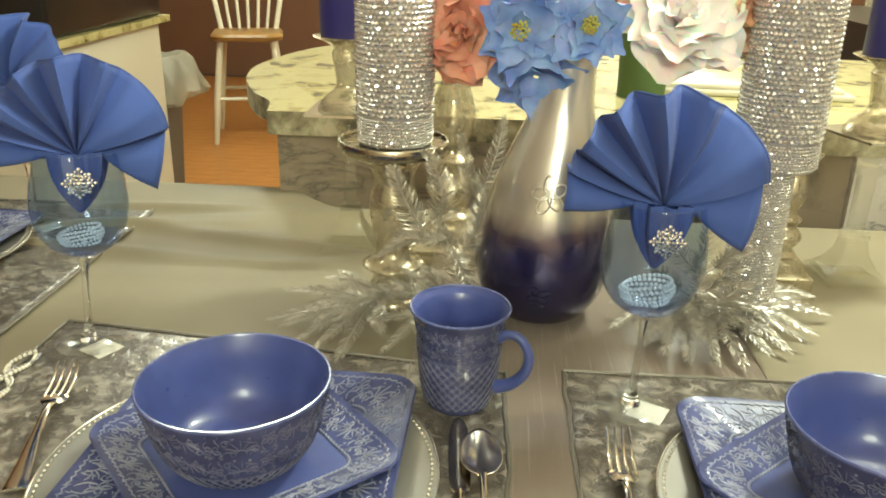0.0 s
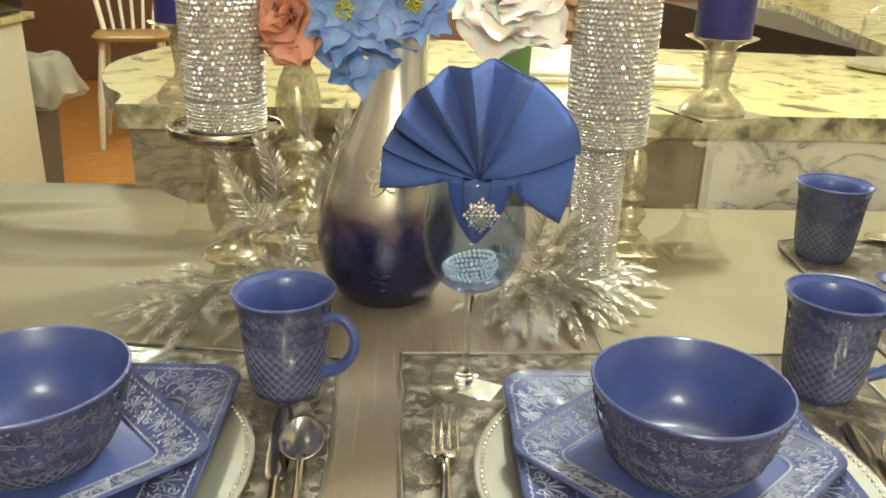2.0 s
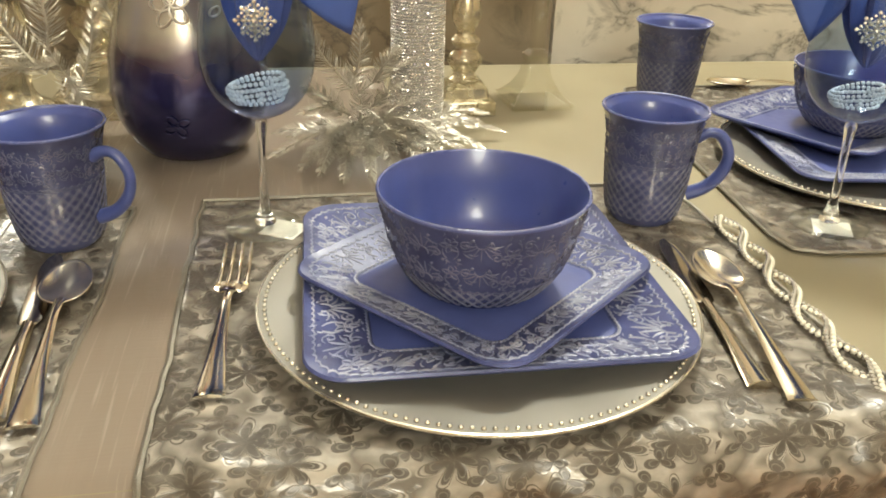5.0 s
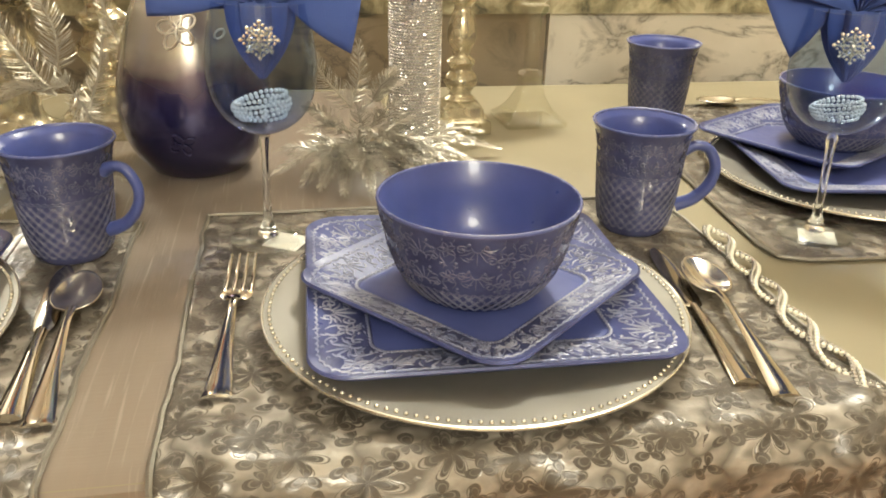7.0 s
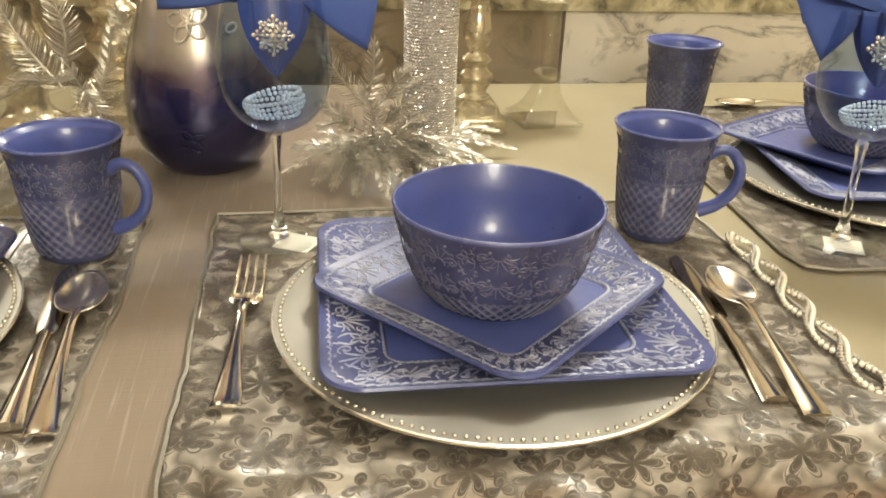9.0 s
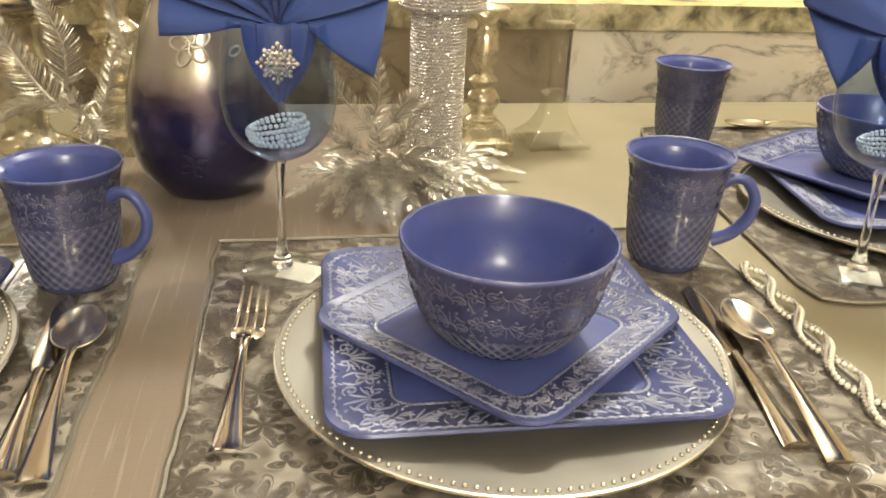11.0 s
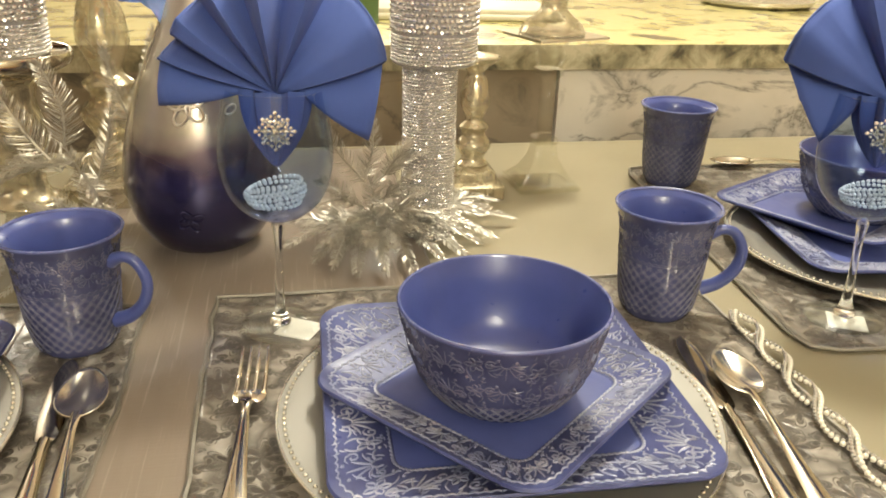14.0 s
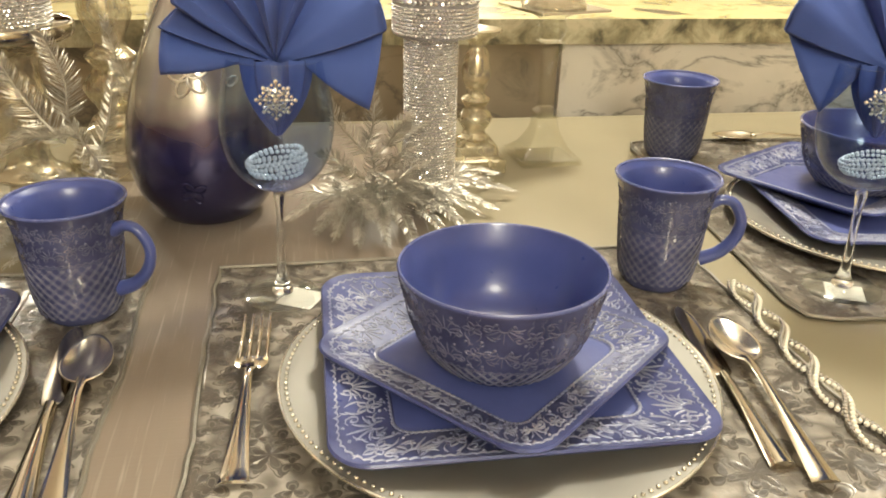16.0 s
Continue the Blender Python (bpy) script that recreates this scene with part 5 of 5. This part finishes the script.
def counter_outline():
    pts = [(2.6, 1.43), (2.6, 2.14), (0.15, 2.50)]
    pts += smooth_profile([(-0.05, 2.50), (-0.28, 2.45), (-0.44, 2.27), (-0.505, 1.98), (-0.486, 1.78), (-0.420, 1.605), (-0.365, 1.52), (-0.345, 1.43)], 6)
    return pts


def slab(pts, z0, z1):
    bm = bmesh.new()
    low = [bm.verts.new((x, y, z0)) for x, y in pts]
    top = [bm.verts.new((x, y, z1)) for x, y in pts]
    bm.faces.new(low[::-1])
    up = bm.faces.new(top)
    for k in range(len(pts)):
        j = (k + 1) % len(pts)
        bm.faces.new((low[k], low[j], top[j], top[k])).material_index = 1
    return bm


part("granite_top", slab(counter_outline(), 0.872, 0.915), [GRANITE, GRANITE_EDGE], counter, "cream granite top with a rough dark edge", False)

far = thing("far_counter", "dark kitchen counter with a cream granite top along the wall", "counter", kind="structure")
bm = bmesh.new()
box(bm, 1.75, 3.4, 2.75, 5.2, 0.0, 0.872)
part("body", bm, DARK, far)
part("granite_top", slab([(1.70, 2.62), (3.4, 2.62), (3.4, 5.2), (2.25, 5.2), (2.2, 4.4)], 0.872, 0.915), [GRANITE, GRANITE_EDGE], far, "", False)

cabinet = thing("base_cabinet", "cream painted base cabinet with a granite top", "cabinet")
bm = bmesh.new()
box(bm, -2.4, -1.10, 2.10, 2.80, 0.0, 0.915, 0.003)
part("body", bm, WHITE_PAINT, cabinet)
part("granite_top", slab([(-2.4, 2.05), (-1.07, 2.05), (-1.07, 2.83), (-2.4, 2.83)], 0.915, 0.936), [GRANITE, GRANITE], cabinet, "", False)
oven = thing("black_appliance", "black kitchen appliance standing on the cabinet", "appliance")
bm = bmesh.new()
box(bm, -2.3, -1.085, 2.065, 2.80, 0.937, 1.45, 0.012)
part("body", bm, DARK, oven)

trash = thing("bin", "grey waste bin lined with a translucent bag", "waste bin", pose(-1.52, 3.55, 0))
part("bin_body", square_lathe([(0.115, 0.03, 0.0), (0.145, 0.035, 0.66), (0.15, 0.035, 0.665)], 12), BIN, trash)
bm = square_lathe([(0.170, 0.04, 0.49), (0.225, 0.05, 0.50), (0.238, 0.05, 0.53), (0.215, 0.05, 0.60), (0.185, 0.04, 0.665), (0.168, 0.04, 0.690), (0.12, 0.03, 0.680)], 22)
for vert in bm.verts:
    vert.co += 0.022 * noise.noise_vector(vert.co * 11)
part("bag", bm, BAG, trash, "crumpled translucent plastic bag")


def make_chair(m):
    ob = thing("bar_chair", "white spindle-back bar chair with an oak seat", "chair", m)
    part("seat", square_lathe([(0.18, 0.07, 0.60), (0.205, 0.08, 0.61), (0.21, 0.08, 0.63), (0.20, 0.08, 0.642)], 18), SEAT_WOOD, ob, "honey oak seat")
    for sx in (-1, 1):
        for sy in (-1, 1):
            part("leg", tube([(sx * 0.21, sy * 0.21, 0.0), (sx * 0.185, sy * 0.185, 0.3), (sx * 0.15, sy * 0.15, 0.61)], [0.014, 0.022, 0.018], 10), WHITE_PAINT, ob)
        part("stretcher", tube([(sx * 0.192, -0.192, 0.22), (sx * 0.192, 0.192, 0.22)], 0.011, 8), WHITE_PAINT, ob)
    part("stretcher", tube([(-0.19, -0.192, 0.27), (0.19, -0.192, 0.27)], 0.011, 8), WHITE_PAINT, ob)
    part("stretcher", tube([(-0.19, 0.192, 0.27), (0.19, 0.192, 0.27)], 0.011, 8), WHITE_PAINT, ob)
    for k in range(7):
        x = -0.165 + 0.055 * k
        part("spindle", tube([(x, 0.16, 0.635), (x * 1.25, 0.21, 0.85), (x * 1.35, 0.235, 1.06)], 0.016 if k in (0, 6) else 0.0095, 8), WHITE_PAINT, ob)
    part("top_rail", tube([(x, 0.235 + 0.02 * math.cos(x * 6), 1.07) for x in (-0.25, -0.12, 0, 0.12, 0.25)], 0.03, 8, flat=0.5), WHITE_PAINT, ob)


make_chair(pose(-1.44, 4.92, 0, 0, 0, 14))

# things on the counter
dome = thing("cake_dome", "clear glass cake dome on a silver rimmed stand", "cake dome", pose(1.42, 2.05, 0.916))
part("dish", lathe([(0, 0), (0.13, 0.0), (0.14, 0.008), (0.14, 0.016), (0.13, 0.014), (0, 0.012)], 48), CHARGER_BEAD, dome)
part("cover", lathe(smooth_profile([(0.118, 0.016), (0.118, 0.10), (0.10, 0.15), (0.04, 0.175), (0.012, 0.18), (0.018, 0.20), (0.0, 0.21)], 4), 40), THIN_GLASS, dome, "clear glass cover with a knob")
book = thing("white_tray", "white tray lying on the granite counter", "tray", pose(0.60, 1.80, 0.916, 0, 0, -4))
bm = bmesh.new()
box(bm, -0.22, 0.20, -0.08, 0.12, 0, 0.012, 0.003)
box(bm, -0.20, 0.18, -0.07, 0.10, 0.012, 0.022, 0.003)
part("tray_body", bm, WHITE_PAINT, book)
bottle = thing("green_bottle", "dark green glass bottle on the counter", "bottle", pose(0.36, 1.70, 0.916))
part("glass", lathe(smooth_profile([(0, 0), (0.045, 0.0), (0.048, 0.01), (0.048, 0.15), (0.02, 0.21), (0.014, 0.28), (0.0, 0.28)], 4), 32), GREEN, bottle)
jar = thing("glass_jar", "clear glass jar on the white tray", "jar", pose(0.58, 1.84, 0.94))
part("glass", lathe([(0, 0), (0.05, 0), (0.052, 0.006), (0.05, 0.12), (0.047, 0.12), (0.047, 0.006), (0, 0.004)], 32), THIN_GLASS, jar)


def room_box(name, x0, x1, y0, y1, z0, z1, mat, label):
    bm = bmesh.new()
    box(bm, x0, x1, y0, y1, z0, z1)
    return tagged(mesh_object(name, bm, mat, False), label, name.split("_")[0], "", "structure")


floor = thing("floor", "honey oak strip floor", "floor", kind="structure")
room_box("ceiling", -4.2, 3.8, -2.6, 7.2, 2.5, 2.6, CEILING_PAINT, "plain white ceiling")
room_box("wall_north", -4.2, 3.8, 7.1, 7.2, 0, 1.35, WALL_PAINT, "brown painted wall")
# Out of view; pale only to brighten reflections in plates and cutlery.
room_box("wall_north_upper", -4.2, 3.8, 7.1, 7.2, 1.35, 2.5, CREAM_WALL, "unseen upper wall, added in cream to brighten reflections")
room_box("wall_south", -4.2, 3.8, -2.7, -2.6, 0, 2.5, CREAM_WALL, "cream painted wall")
room_box("wall_west", -4.3, -4.2, -2.7, 7.2, 0, 2.5, WALL_PAINT, "brown painted wall")
room_box("wall_east", 3.8, 3.9, -2.7, 7.2, 0, 2.5, CREAM_WALL, "cream painted wall")

# Unseen canopies and rods, added so that each point light has a fitting.
for x, y, r, _ in LAMPS:
    lamp = thing("pendant_lamp", "added pendant fitting above an unseen light", "ceiling light", pose(x, y, 2.5))
    part("canopy", lathe([(0, 0.0), (0.06, 0.0), (0.055, -0.02), (0.012, -0.03), (0, -0.03)], 32), WHITE_PAINT, lamp)
    part("rod", tube([(0, 0, -0.03), (0, 0, -0.20)], 0.006, 8), WHITE_PAINT, lamp)

# ---- floor strips ----
bm = bmesh.new()
box(bm, -4.2, 3.8, -2.6, 7.1, -0.05, -0.004)
part("subfloor", bm, DARK, floor)
rng = random.Random(9)
rest_v, rest_f = [], []


def strip_box(x0, x1, y0, y1):
    b = len(rest_v)
    e = 0.0015
    rest_v.extend([(x0, y0, -0.004), (x1, y0, -0.004), (x1, y1, -0.004), (x0, y1, -0.004), (x0 + e, y0 + e, 0), (x1 - e, y0 + e, 0), (x1 - e, y1 - e, 0), (x0 + e, y1 - e, 0)])
    rest_f.extend([(b + 4, b + 5, b + 6, b + 7), (b, b + 1, b + 5, b + 4), (b + 1, b + 2, b + 6, b + 5), (b + 2, b + 3, b + 7, b + 6), (b + 3, b, b + 4, b + 7)])


e = 0.0015
strip = bpy.data.meshes.new("plank")
strip.from_pydata([(0, 0, -0.004), (0.9, 0, -0.004), (0.9, 0.083, -0.004), (0, 0.083, -0.004), (e, e, 0), (0.9 - e, e, 0), (0.9 - e, 0.083 - e, 0), (e, 0.083 - e, 0)], [], [(4, 5, 6, 7), (0, 1, 5, 4), (1, 2, 6, 5), (2, 3, 7, 6), (3, 0, 4, 7)])
strip.materials.append(WOOD)
y, row = -2.6, 0
while y < 7.0:
    x = -4.2 - 0.9 * ((row * 0.37) % 1.0)
    while x < 3.8:
        if -2.6 < x < -0.3 and 3.2 < y < 5.6:
            ob = new("plank", strip)
            ob.location, ob.parent = (x, y, 0), floor
        else:
            strip_box(max(x, -4.2), min(x + 0.9, 3.8), y, y + 0.083)
        x += 0.9
    y += 0.083
    row += 1
raw_part("planks", rest_v, rest_f, WOOD, floor)["kind"] = "stuff"
